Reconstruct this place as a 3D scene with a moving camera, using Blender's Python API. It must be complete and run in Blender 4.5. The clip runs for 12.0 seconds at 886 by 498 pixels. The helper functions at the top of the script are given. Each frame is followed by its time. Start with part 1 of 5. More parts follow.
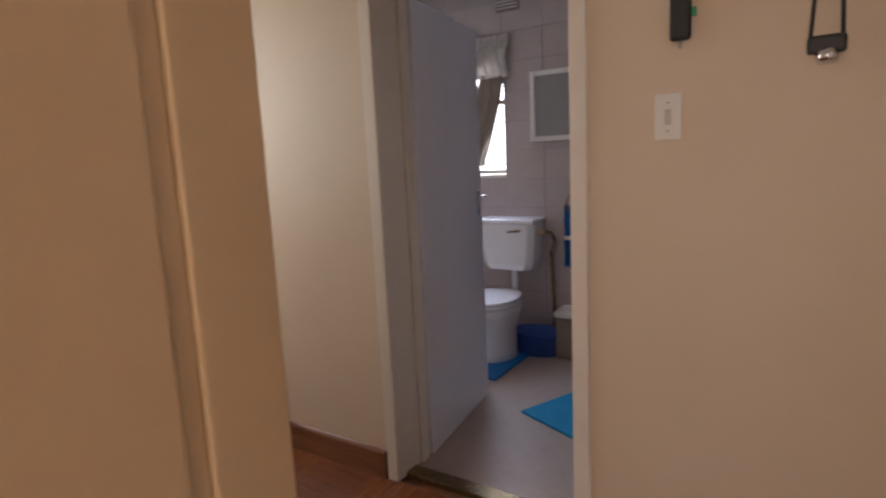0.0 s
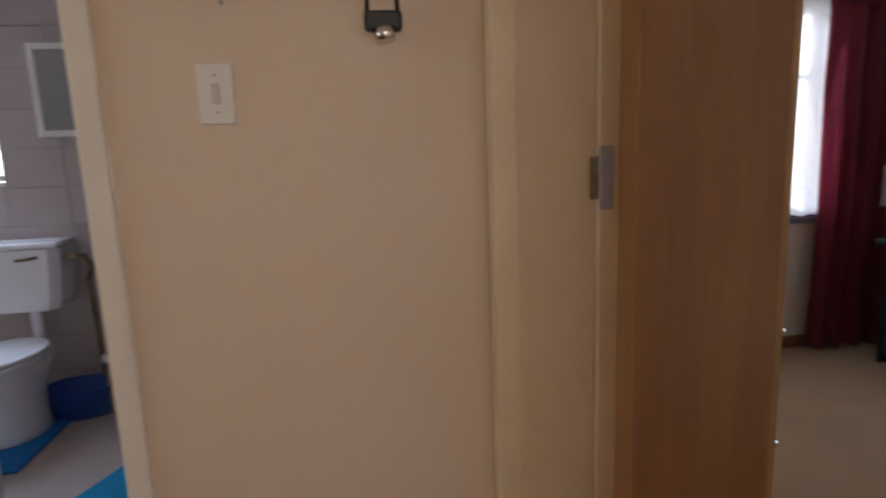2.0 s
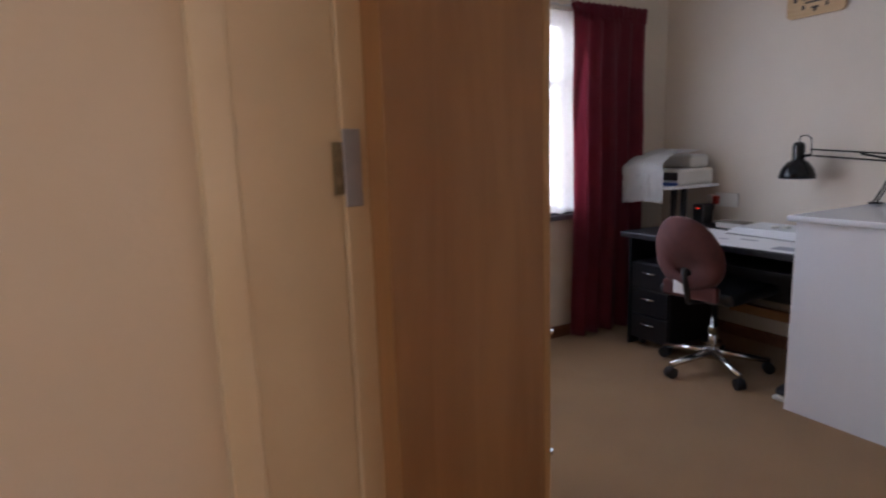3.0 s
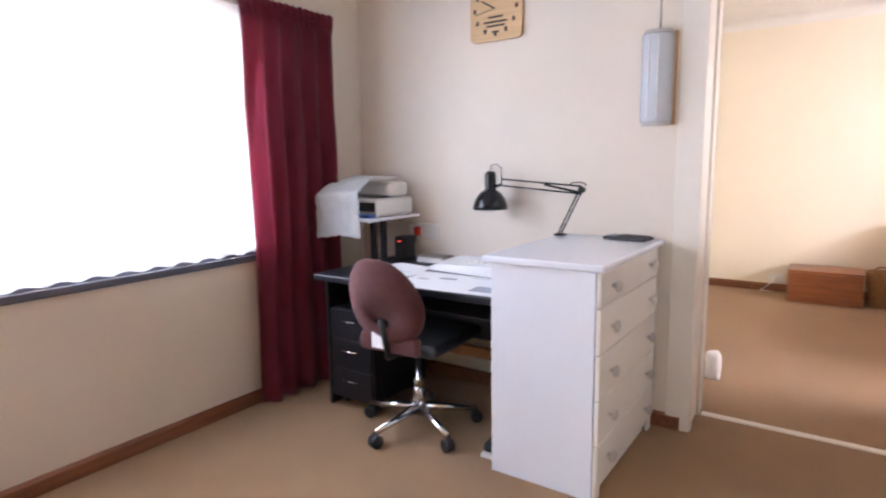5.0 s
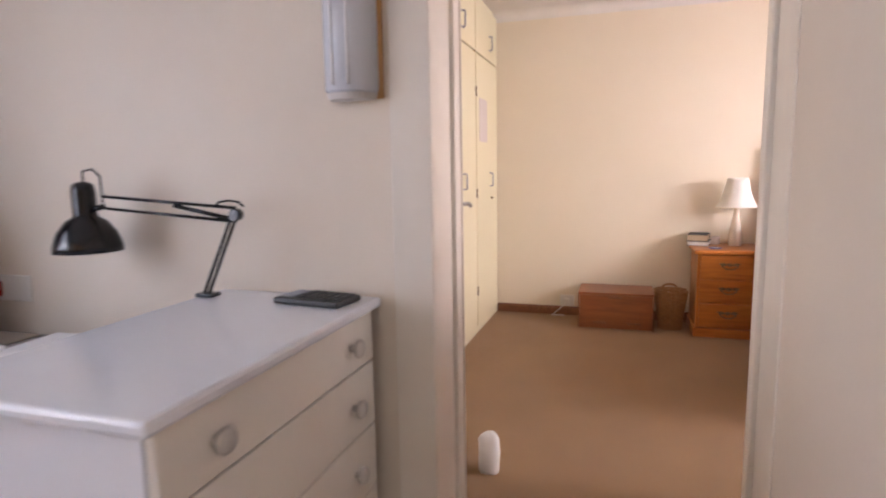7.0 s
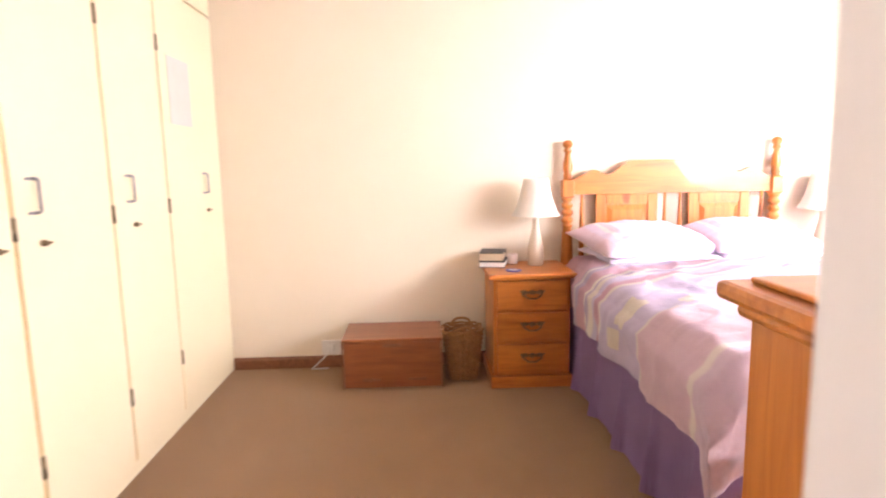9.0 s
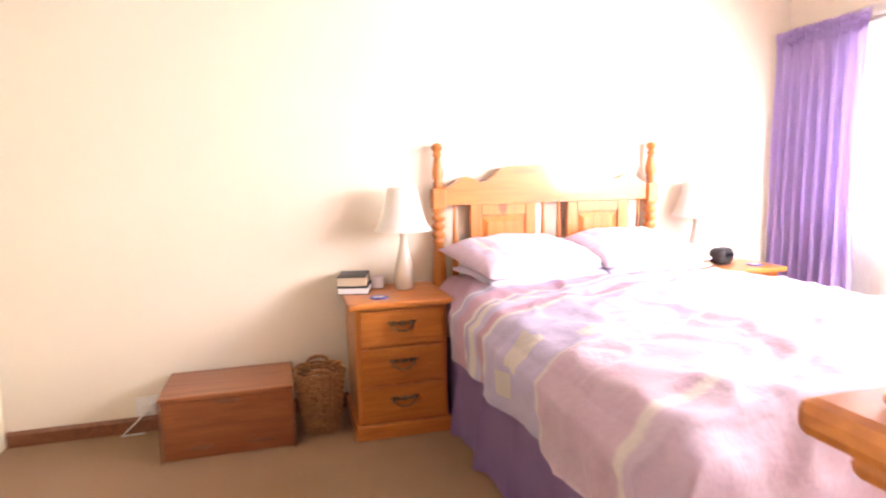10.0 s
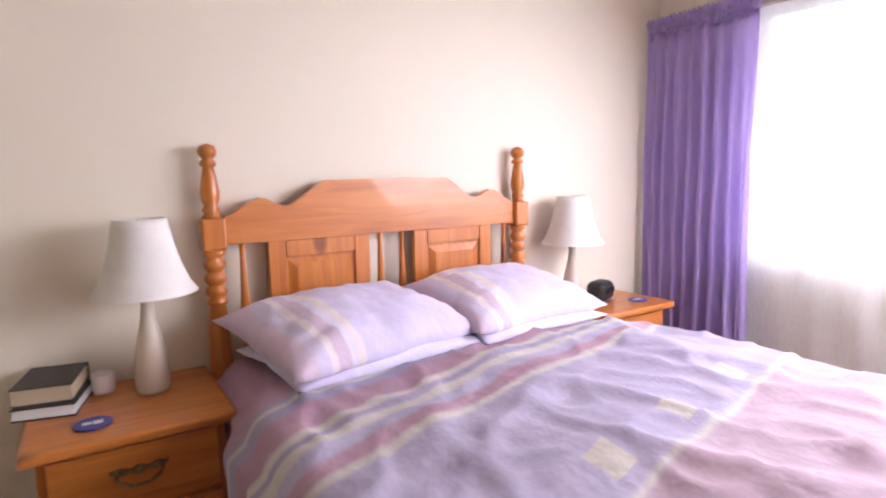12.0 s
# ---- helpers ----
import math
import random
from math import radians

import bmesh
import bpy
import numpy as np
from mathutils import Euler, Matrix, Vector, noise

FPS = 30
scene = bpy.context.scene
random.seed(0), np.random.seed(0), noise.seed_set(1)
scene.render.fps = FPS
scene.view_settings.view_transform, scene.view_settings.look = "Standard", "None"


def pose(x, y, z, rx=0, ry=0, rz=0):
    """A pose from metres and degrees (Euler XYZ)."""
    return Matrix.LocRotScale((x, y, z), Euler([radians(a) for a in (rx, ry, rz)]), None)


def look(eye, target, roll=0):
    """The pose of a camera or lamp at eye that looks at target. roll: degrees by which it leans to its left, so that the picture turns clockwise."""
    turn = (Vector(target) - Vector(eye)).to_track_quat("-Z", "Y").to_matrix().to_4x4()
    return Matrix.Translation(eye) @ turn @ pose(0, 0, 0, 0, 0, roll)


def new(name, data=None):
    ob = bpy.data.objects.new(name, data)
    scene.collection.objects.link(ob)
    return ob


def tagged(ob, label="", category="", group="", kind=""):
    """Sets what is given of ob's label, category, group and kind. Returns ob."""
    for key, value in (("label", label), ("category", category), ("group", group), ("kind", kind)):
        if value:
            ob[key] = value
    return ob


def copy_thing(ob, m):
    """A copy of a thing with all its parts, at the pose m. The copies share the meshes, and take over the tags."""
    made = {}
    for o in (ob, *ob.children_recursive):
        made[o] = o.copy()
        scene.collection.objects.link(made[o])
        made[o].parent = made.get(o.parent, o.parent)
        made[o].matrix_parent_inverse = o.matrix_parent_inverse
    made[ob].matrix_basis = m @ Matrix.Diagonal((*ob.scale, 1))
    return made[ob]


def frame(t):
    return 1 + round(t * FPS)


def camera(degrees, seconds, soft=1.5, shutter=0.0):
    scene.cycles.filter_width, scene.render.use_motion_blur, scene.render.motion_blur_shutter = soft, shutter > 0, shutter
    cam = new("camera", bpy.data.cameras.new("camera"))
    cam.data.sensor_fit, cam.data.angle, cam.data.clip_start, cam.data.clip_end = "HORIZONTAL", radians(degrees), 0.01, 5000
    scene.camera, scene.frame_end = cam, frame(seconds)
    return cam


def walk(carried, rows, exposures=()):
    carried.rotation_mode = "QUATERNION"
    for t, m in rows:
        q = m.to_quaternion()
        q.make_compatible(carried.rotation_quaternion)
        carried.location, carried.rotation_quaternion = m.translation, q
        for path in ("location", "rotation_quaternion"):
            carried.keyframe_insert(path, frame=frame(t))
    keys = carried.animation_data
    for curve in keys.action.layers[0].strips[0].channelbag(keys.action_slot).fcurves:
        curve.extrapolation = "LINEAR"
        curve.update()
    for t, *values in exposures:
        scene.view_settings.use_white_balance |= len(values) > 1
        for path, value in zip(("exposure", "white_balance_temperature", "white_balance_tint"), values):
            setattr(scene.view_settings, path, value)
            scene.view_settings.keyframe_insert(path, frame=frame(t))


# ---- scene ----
cam = camera(75.2, 12.0, soft=2.0, shutter=0.4)
PATH = [
    (0, (0.887, -0.236, 1.367), (-0.197, 1.416, 1.056), -2.7),
    (0.5, (0.802, -0.13, 1.366), (0.029, 1.687, 1.049), -2.5),
    (1, (0.781, -0.078, 1.355), (0.373, 1.854, 1.038), -2.2),
    (1.5, (0.806, 0.05, 1.331), (0.73, 2.022, 1.01), -2.0),
    (2, (0.804, 0.18, 1.316), (1.092, 2.13, 0.974), -2.2),
    (2.5, (0.863, 0.283, 1.291), (1.533, 2.133, 0.934), -1.7),
    (3, (0.996, 0.400, 1.263), (1.946, 2.128, 0.925), -1.9),
    (5, (1.644, 0.727, 1.297), (3.265, 1.86, 0.997), -0.9),
    (5.5, (1.947, 0.761, 1.279), (3.664, 1.744, 0.984), -0.8),
    (6, (2.287, 0.793, 1.277), (4.085, 1.62, 0.985), -0.8),
    (6.5, (2.646, 0.795, 1.272), (4.498, 1.496, 0.993), -1.0),
    (7, (3.005, 0.787, 1.259), (4.897, 1.377, 0.989), -1.0),
    (7.5, (3.364, 0.753, 1.244), (5.289, 1.232, 0.991), -1.3),
    (9.5, (4.734, 0.584, 1.246), (6.692, 0.288, 0.966), -1.0),
    (10, (4.98, 0.522, 1.226), (6.893, 0.001, 0.968), -1.2),
    (10.5, (5.252, 0.418, 1.228), (7.098, -0.309, 0.978), -1.3),
    (11, (5.53, 0.33, 1.242), (7.316, -0.536, 0.996), -1.3),
    (11.5, (5.738, 0.223, 1.26), (7.468, -0.751, 1.014), -1.3),
    (12, (5.94, 0.108, 1.279), (7.615, -0.953, 1.02), -1.1),
]
EXPOSURES = [(0.0, -0.75, 6050, 19), (2.0, -0.85, 5750, 13), (3.2, -0.7, 5950, 19), (4.8, 0.70, 5850, 19), (5.6, 0.33, 5900, 21), (7.0, -0.05, 6300, 24), (7.7, 0.0, 6300, 24), (9.3, 0.75, 6250, 24), (10.5, 0.75, 6100, 23), (11.2, 0.15, 5900, 21), (12.0, -0.6, 5650, 21)]
walk(cam, [(t, look(eye, target, roll)) for t, eye, target, roll in PATH], EXPOSURES)

# ---- world, daylight, passage fill ----
world = bpy.data.worlds.new("world")
scene.world = world
world.use_nodes = True
wn = world.node_tree.nodes
sky = wn.new("ShaderNodeTexSky")
sky.sky_type = "NISHITA"
sky.sun_disc = False
sky.sun_elevation, sky.sun_rotation = radians(76), radians(90)
wn["Background"].inputs["Strength"].default_value = 0.15
world.node_tree.links.new(sky.outputs[0], wn["Background"].inputs["Color"])
sun = new("sun", bpy.data.lights.new("sun", "SUN"))
sun.data.energy, sun.data.angle, sun.data.color = 2.5, radians(0.5), (1, 0.95, 0.88)
sun.matrix_world = look((9, 1, 16), (5, 1, 0))


def area_light(name, place, towards, width, height, watts, colour):
    """An area lamp: daylight in a window's opening, or fill added where none is."""
    lamp = bpy.data.lights.new(name, "AREA")
    lamp.shape, lamp.size, lamp.size_y, lamp.energy, lamp.color = "RECTANGLE", width, height, watts, colour
    ob = new(name, lamp)
    ob.matrix_world = look(place, towards)
    return ob


area_light("study_daylight", (2.65, 3.23, 1.44), (2.65, 0, 1.2), 2.0, 1.15, 26, (0.74, 0.87, 1.0))
area_light("bedroom_daylight", (6.0, -2.40, 1.40), (6.4, -1.3, 0.20), 2.0, 1.2, 172, (1.0, 0.96, 0.92))
area_light("bathroom_daylight", (-1.35, 3.40, 1.6), (-1.2, 0, 0.9), 0.6, 0.7, 36, (0.75, 0.86, 1.0))
# Unseen lamps added to brighten the passage; both its end walls are solid.
area_light("passage_fill", (0.80, -2.05, 1.5), (0.2, 0.3, 1.1), 0.6, 1.6, 27, (1.0, 0.80, 0.58))
area_light("passage_end_fill", (-2.35, 0.9, 1.5), (0, 0.95, 1.1), 0.8, 1.4, 36, (0.98, 1.0, 0.9))

# ---- materials ----


def material(name, base, rough=0.6, second=None, scale=8.0, bump=0.0, bump_scale=60.0, metal=0.0, stretch=(1, 1, 1), spread=0.5, sheen=0.0, random_by_object=0.0):
    """A surface with two scales of variation: blotches between two colours, and fine relief."""
    m = bpy.data.materials.new(name)
    m.use_nodes = True
    n, l = m.node_tree.nodes, m.node_tree.links
    b = n["Principled BSDF"]
    b.inputs["Roughness"].default_value, b.inputs["Metallic"].default_value = rough, metal
    b.inputs["Sheen Weight"].default_value = sheen
    co = n.new("ShaderNodeTexCoord")
    mp = n.new("ShaderNodeMapping")
    mp.inputs["Scale"].default_value = stretch
    l.new(co.outputs["Object"], mp.inputs[0])
    no = n.new("ShaderNodeTexNoise")
    no.inputs["Scale"].default_value, no.inputs["Detail"].default_value, no.inputs["Roughness"].default_value = scale, 6, 0.6
    l.new(mp.outputs[0], no.inputs["Vector"])
    ramp = n.new("ShaderNodeValToRGB")
    second = second or tuple(c * 0.88 for c in base)
    ramp.color_ramp.elements[0].position, ramp.color_ramp.elements[1].position = 0.5 - spread / 2, 0.5 + spread / 2
    ramp.color_ramp.elements[0].color, ramp.color_ramp.elements[1].color = (*second, 1), (*base, 1)
    l.new(no.outputs[0], ramp.inputs[0])
    out = ramp.outputs[0]
    if random_by_object:
        info = n.new("ShaderNodeObjectInfo")
        hsv = n.new("ShaderNodeHueSaturation")
        rng = n.new("ShaderNodeMapRange")
        rng.inputs["To Min"].default_value, rng.inputs["To Max"].default_value = 1 - random_by_object, 1 + random_by_object
        l.new(info.outputs["Random"], rng.inputs[0])
        l.new(rng.outputs[0], hsv.inputs["Value"])
        l.new(out, hsv.inputs["Color"])
        out = hsv.outputs[0]
    l.new(out, b.inputs["Base Color"])
    if bump:
        fine = n.new("ShaderNodeTexNoise")
        fine.inputs["Scale"].default_value, fine.inputs["Detail"].default_value = bump_scale, 4
        l.new(mp.outputs[0], fine.inputs["Vector"])
        bm_ = n.new("ShaderNodeBump")
        bm_.inputs["Strength"].default_value, bm_.inputs["Distance"].default_value = bump, 0.01
        l.new(fine.outputs[0], bm_.inputs["Height"])
        l.new(bm_.outputs[0], b.inputs["Normal"])
    return m


def wood(name, light, dark, rough=0.4, along="x", coat=0.0, knots=True, grain=1.0):
    """Sawn timber: long grain and a few darker knots."""
    m = bpy.data.materials.new(name)
    m.use_nodes = True
    n, l = m.node_tree.nodes, m.node_tree.links
    b = n["Principled BSDF"]
    b.inputs["Roughness"].default_value, b.inputs["Coat Weight"].default_value = rough, coat
    co = n.new("ShaderNodeTexCoord")
    mp = n.new("ShaderNodeMapping")
    s = {"x": (1.2, 14, 14), "y": (14, 1.2, 14), "z": (14, 14, 1.2)}[along]
    mp.inputs["Scale"].default_value = s
    l.new(co.outputs["Object"], mp.inputs[0])
    g = n.new("ShaderNodeTexNoise")
    g.inputs["Scale"].default_value, g.inputs["Detail"].default_value, g.inputs["Distortion"].default_value = 2.2 * grain, 8, 0.8
    l.new(mp.outputs[0], g.inputs["Vector"])
    ramp = n.new("ShaderNodeValToRGB")
    ramp.color_ramp.elements[0].position, ramp.color_ramp.elements[1].position = 0.3, 0.66
    ramp.color_ramp.elements[0].color, ramp.color_ramp.elements[1].color = (*dark, 1), (*light, 1)
    l.new(g.outputs[0], ramp.inputs[0])
    out = ramp.outputs[0]
    if knots:
        v = n.new("ShaderNodeTexVoronoi")
        v.inputs["Scale"].default_value = 4.5
        km = n.new("ShaderNodeMapping")
        km.inputs["Scale"].default_value = {"x": (0.55, 1, 1), "y": (1, 0.55, 1), "z": (1, 1, 0.55)}[along]
        l.new(co.outputs["Object"], km.inputs[0])
        l.new(km.outputs[0], v.inputs["Vector"])
        kr = n.new("ShaderNodeValToRGB")
        kr.color_ramp.elements[0].position, kr.color_ramp.elements[1].position = 0.09, 0.16
        kr.color_ramp.elements[0].color, kr.color_ramp.elements[1].color = (0.75, 0.75, 0.75, 1), (0, 0, 0, 1)
        l.new(v.outputs["Distance"], kr.inputs[0])
        mix = n.new("ShaderNodeMixRGB")
        mix.inputs[2].default_value = (dark[0] * 0.35, dark[1] * 0.3, dark[2] * 0.3, 1)
        l.new(kr.outputs[0], mix.inputs[0])
        l.new(out, mix.inputs[1])
        out = mix.outputs[0]
    l.new(out, b.inputs["Base Color"])
    bm_ = n.new("ShaderNodeBump")
    bm_.inputs["Strength"].default_value, bm_.inputs["Distance"].default_value = 0.12, 0.004
    l.new(g.outputs[0], bm_.inputs["Height"])
    l.new(bm_.outputs[0], b.inputs["Normal"])
    return m


WALL = material("wall_paint", (0.74, 0.66, 0.56), 0.55, (0.69, 0.60, 0.50), 1.6, 0.10, 90)
BED_WALL = material("cream_wall_paint", (0.80, 0.72, 0.585), 0.6, (0.77, 0.69, 0.55), 1.6, 0.04, 90)
HALL_WALL = material("hall_wall_paint", (0.70, 0.58, 0.45), 0.5, (0.65, 0.53, 0.40), 1.4, 0.08, 70)
FRAME_PAINT = material("door_frame_paint", (0.72, 0.57, 0.38), 0.35, (0.66, 0.51, 0.33), 5, 0.05, 40)
FRAME_WHITE = material("white_frame_paint", (0.78, 0.72, 0.64), 0.35, (0.72, 0.66, 0.58), 5, 0.05, 40)
CEILING = material("ceiling_paint", (0.80, 0.77, 0.72), 0.8, None, 3, 0.1, 120)
CARPET = material("brown_carpet", (0.355, 0.201, 0.082), 0.95, (0.288, 0.158, 0.062), 3.0, 0.9, 260, sheen=0.2)
PARQUET = wood("parquet_wood", (0.25, 0.075, 0.022), (0.13, 0.035, 0.011), 0.25, "x", 0.4, False)
PARQUET_2 = wood("parquet_wood_cross", (0.28, 0.088, 0.026), (0.155, 0.042, 0.013), 0.25, "y", 0.4, False)
SKIRTING = wood("skirting_wood", (0.25, 0.10, 0.045), (0.16, 0.058, 0.025), 0.35, "x", 0.3, False)
BATH_FLOOR = material("bathroom_lino", (0.46, 0.37, 0.32), 0.4, (0.40, 0.32, 0.27), 14, 0.1, 80)
BATH_TILE = material("bathroom_tile", (0.44, 0.38, 0.36), 0.2, (0.39, 0.33, 0.315), 5, 0.03, 20, random_by_object=0.03)
GROUT = material("grout", (0.36, 0.32, 0.30), 0.9)
PORCELAIN = material("white_porcelain", (0.80, 0.80, 0.82), 0.1, (0.77, 0.77, 0.79), 3)
DOOR_WHITE = material("white_door_paint", (0.76, 0.76, 0.82), 0.35, (0.71, 0.71, 0.77), 2.2, 0.06, 60)
CUPBOARD_BROWN = wood("cupboard_veneer", (0.40, 0.20, 0.075), (0.33, 0.155, 0.055), 0.45, "z", 0.1, False, 0.6)
CUPBOARD_EDGE = wood("cupboard_edging", (0.55, 0.31, 0.12), (0.47, 0.25, 0.09), 0.4, "z", 0.1, False)
WARDROBE = material("cream_wardrobe_paint", (0.84, 0.78, 0.56), 0.4, (0.80, 0.73, 0.50), 1.5, 0.05, 60)
SEAM = material("wardrobe_lipping", (0.62, 0.42, 0.14), 0.5)
# Window's bluish light is put into the carcass colour; drawer fronts stay warm.
COOL_LIT_MELAMINE = material("white_melamine_cool_lit", (0.77, 0.80, 0.87), 0.14, (0.74, 0.76, 0.82), 2, 0.02, 30)
DRAWER_WHITE = material("white_drawer_paint", (0.80, 0.77, 0.72), 0.35, (0.75, 0.72, 0.66), 4, 0.05, 40)
KNOB = material("grey_knob", (0.58, 0.55, 0.52), 0.3, (0.5, 0.47, 0.45), 30)
PINE = wood("orange_pine", (0.60, 0.21, 0.035), (0.43, 0.125, 0.018), 0.36, "y", 0.3)
PINE_UP = wood("orange_pine_upright", (0.60, 0.21, 0.035), (0.43, 0.125, 0.018), 0.36, "z", 0.3)
MAHOGANY = wood("brown_trunk_wood", (0.30, 0.10, 0.032), (0.20, 0.06, 0.02), 0.35, "y", 0.2, False)
BLACK = material("black_laminate", (0.009, 0.009, 0.014), 0.38, (0.006, 0.006, 0.010), 10, 0.03, 60)
BLACK_GLOSS = material("black_enamel", (0.012, 0.012, 0.014), 0.18, (0.008, 0.008, 0.01), 10)
BLACK_PLASTIC = material("black_plastic", (0.02, 0.02, 0.022), 0.45, (0.012, 0.012, 0.014), 30, 0.1, 200)
CHROME = material("chrome", (0.75, 0.76, 0.78), 0.18, (0.65, 0.66, 0.68), 12, metal=1.0)
STEEL = material("dull_steel", (0.45, 0.45, 0.5), 0.4, (0.35, 0.35, 0.4), 20, metal=0.9)
BRASS = material("aged_brass", (0.34, 0.26, 0.15), 0.35, (0.13, 0.09, 0.05), 60, metal=0.9)
BURGUNDY = material("burgundy_cloth", (0.27, 0.036, 0.062), 0.85, (0.21, 0.026, 0.046), 7, 0.25, 300, sheen=0.15)
LILAC = material("lilac_cloth", (0.69, 0.57, 0.89), 0.85, (0.63, 0.50, 0.85), 7, 0.2, 300, sheen=0.15)
VALANCE = material("lilac_valance_cloth", (0.42, 0.28, 0.52), 0.9, (0.37, 0.24, 0.47), 6, 0.2, 300)
CHAIR_CLOTH = material("maroon_chair_cloth", (0.115, 0.034, 0.031), 0.9, (0.08, 0.025, 0.025), 20, 0.4, 350, sheen=0.05)
WHITE_CLOTH = material("white_cloth", (0.78, 0.77, 0.75), 0.9, (0.72, 0.70, 0.68), 10, 0.3, 200)
PAPER = material("white_paper", (0.82, 0.82, 0.84), 0.8, (0.79, 0.79, 0.81), 12)
GREY_PRINT = material("grey_print", (0.35, 0.36, 0.42), 0.8)
WHITE_PLASTIC = material("white_plastic", (0.78, 0.76, 0.72), 0.35, (0.74, 0.72, 0.68), 8)
RED_PLASTIC = material("red_plastic", (0.5, 0.03, 0.02), 0.4)
BLUE_TOWEL = material("blue_towel", (0.015, 0.20, 0.55), 0.95, (0.01, 0.15, 0.45), 30, 0.7, 220)
BLUE_MAT = material("bright_blue_mat", (0.02, 0.33, 0.62), 0.95, (0.015, 0.27, 0.54), 30, 0.8, 220)
BLUE_PLASTIC = material("blue_plastic", (0.03, 0.10, 0.42), 0.4, (0.025, 0.08, 0.36), 8)
TAN_PLASTIC = material("tan_bin", (0.24, 0.20, 0.16), 0.6, (0.19, 0.16, 0.13), 10)
CLOCK_WOOD = wood("pale_clock_wood", (0.66, 0.45, 0.24), (0.56, 0.36, 0.17), 0.45, "y", 0.1, False)
DARK_PRINT = material("dark_print", (0.06, 0.045, 0.035), 0.6)
WICKER = material("wicker", (0.46, 0.23, 0.085), 0.5, (0.26, 0.115, 0.036), 40, 0.5, 150)
SHADE = material("cream_lampshade", (0.80, 0.77, 0.72), 0.85, (0.76, 0.72, 0.67), 25, 0.15, 250)
LAMP_BODY = material("pearl_lamp_base", (0.66, 0.58, 0.47), 0.25, (0.58, 0.50, 0.39), 6)
LEATHER = material("dark_book_cover", (0.035, 0.032, 0.03), 0.5, (0.02, 0.02, 0.02), 30, 0.2, 150)
PAGES = material("book_pages", (0.60, 0.48, 0.33), 0.8, (0.5, 0.39, 0.26), 60, stretch=(1, 1, 12))
WHITE_PAGES = material("white_book_pages", (0.78, 0.77, 0.75), 0.8, (0.7, 0.69, 0.67), 60, stretch=(1, 1, 12))
BLUE_COASTER = material("blue_coaster", (0.06, 0.06, 0.30), 0.4)
CANDLE = material("white_candle_glass", (0.72, 0.64, 0.60), 0.4, (0.66, 0.58, 0.54), 12)
WINDOW_FRAME = material("dark_window_frame", (0.10, 0.10, 0.13), 0.4)
TUBE_PLASTIC = material("grey_prismatic_diffuser", (0.62, 0.64, 0.68), 0.12, (0.5, 0.52, 0.57), 3, 0.15, 90, stretch=(1, 1, 0.1))


def lace_material():
    """White net: some light passes, some is scattered."""
    m = bpy.data.materials.new("white_net")
    m.use_nodes = True
    n, l = m.node_tree.nodes, m.node_tree.links
    n.remove(n["Principled BSDF"])
    d, t, c = n.new("ShaderNodeBsdfDiffuse"), n.new("ShaderNodeBsdfTranslucent"), n.new("ShaderNodeBsdfTransparent")
    d.inputs[0].default_value = t.inputs[0].default_value = (0.9, 0.9, 0.9, 1)
    a, b = n.new("ShaderNodeMixShader"), n.new("ShaderNodeMixShader")
    wv = n.new("ShaderNodeTexNoise")
    wv.inputs["Scale"].default_value = 40
    rg = n.new("ShaderNodeMapRange")
    rg.inputs["To Min"].default_value, rg.inputs["To Max"].default_value = 0.15, 0.35
    l.new(wv.outputs[0], rg.inputs[0])
    a.inputs[0].default_value = 0.6
    l.new(rg.outputs[0], b.inputs[0])
    l.new(d.outputs[0], a.inputs[1]), l.new(t.outputs[0], a.inputs[2])
    l.new(a.outputs[0], b.inputs[1]), l.new(c.outputs[0], b.inputs[2])
    l.new(b.outputs[0], n["Material Output"].inputs[0])
    return m


def glow_material(name, colour, strength):
    m = bpy.data.materials.new(name)
    m.use_nodes = True
    n, l = m.node_tree.nodes, m.node_tree.links
    n.remove(n["Principled BSDF"])
    e = n.new("ShaderNodeEmission")
    e.inputs[0].default_value, e.inputs[1].default_value = (*colour, 1), strength
    l.new(e.outputs[0], n["Material Output"].inputs[0])
    return m


def glass_material():
    m = bpy.data.materials.new("window_glass")
    m.use_nodes = True
    b = m.node_tree.nodes["Principled BSDF"]
    b.inputs["Transmission Weight"].default_value, b.inputs["Roughness"].default_value, b.inputs["IOR"].default_value = 1.0, 0.0, 1.45
    return m


def let_light_through(m, colour, share):
    """Thin cloth: part of the light that falls on its back comes through."""
    n, l = m.node_tree.nodes, m.node_tree.links
    t, mix = n.new("ShaderNodeBsdfTranslucent"), n.new("ShaderNodeMixShader")
    t.inputs[0].default_value = (*colour, 1)
    mix.inputs[0].default_value = share
    l.new(n["Principled BSDF"].outputs[0], mix.inputs[1]), l.new(t.outputs[0], mix.inputs[2])
    l.new(mix.outputs[0], n["Material Output"].inputs[0])


let_light_through(BURGUNDY, (0.36, 0.05, 0.09), 0.12)
let_light_through(LILAC, (0.72, 0.60, 0.92), 0.28)
LACE = lace_material()
GLASS = glass_material()
# Even glossy grey put in for the dark that the cabinet door reflects.
MIRROR = material("grey_cabinet_glass", (0.26, 0.25, 0.25), 0.12, (0.23, 0.22, 0.22), 4)
BRIGHT_SKY = glow_material("bright_overcast", (1.0, 1.0, 1.0), 14.0)

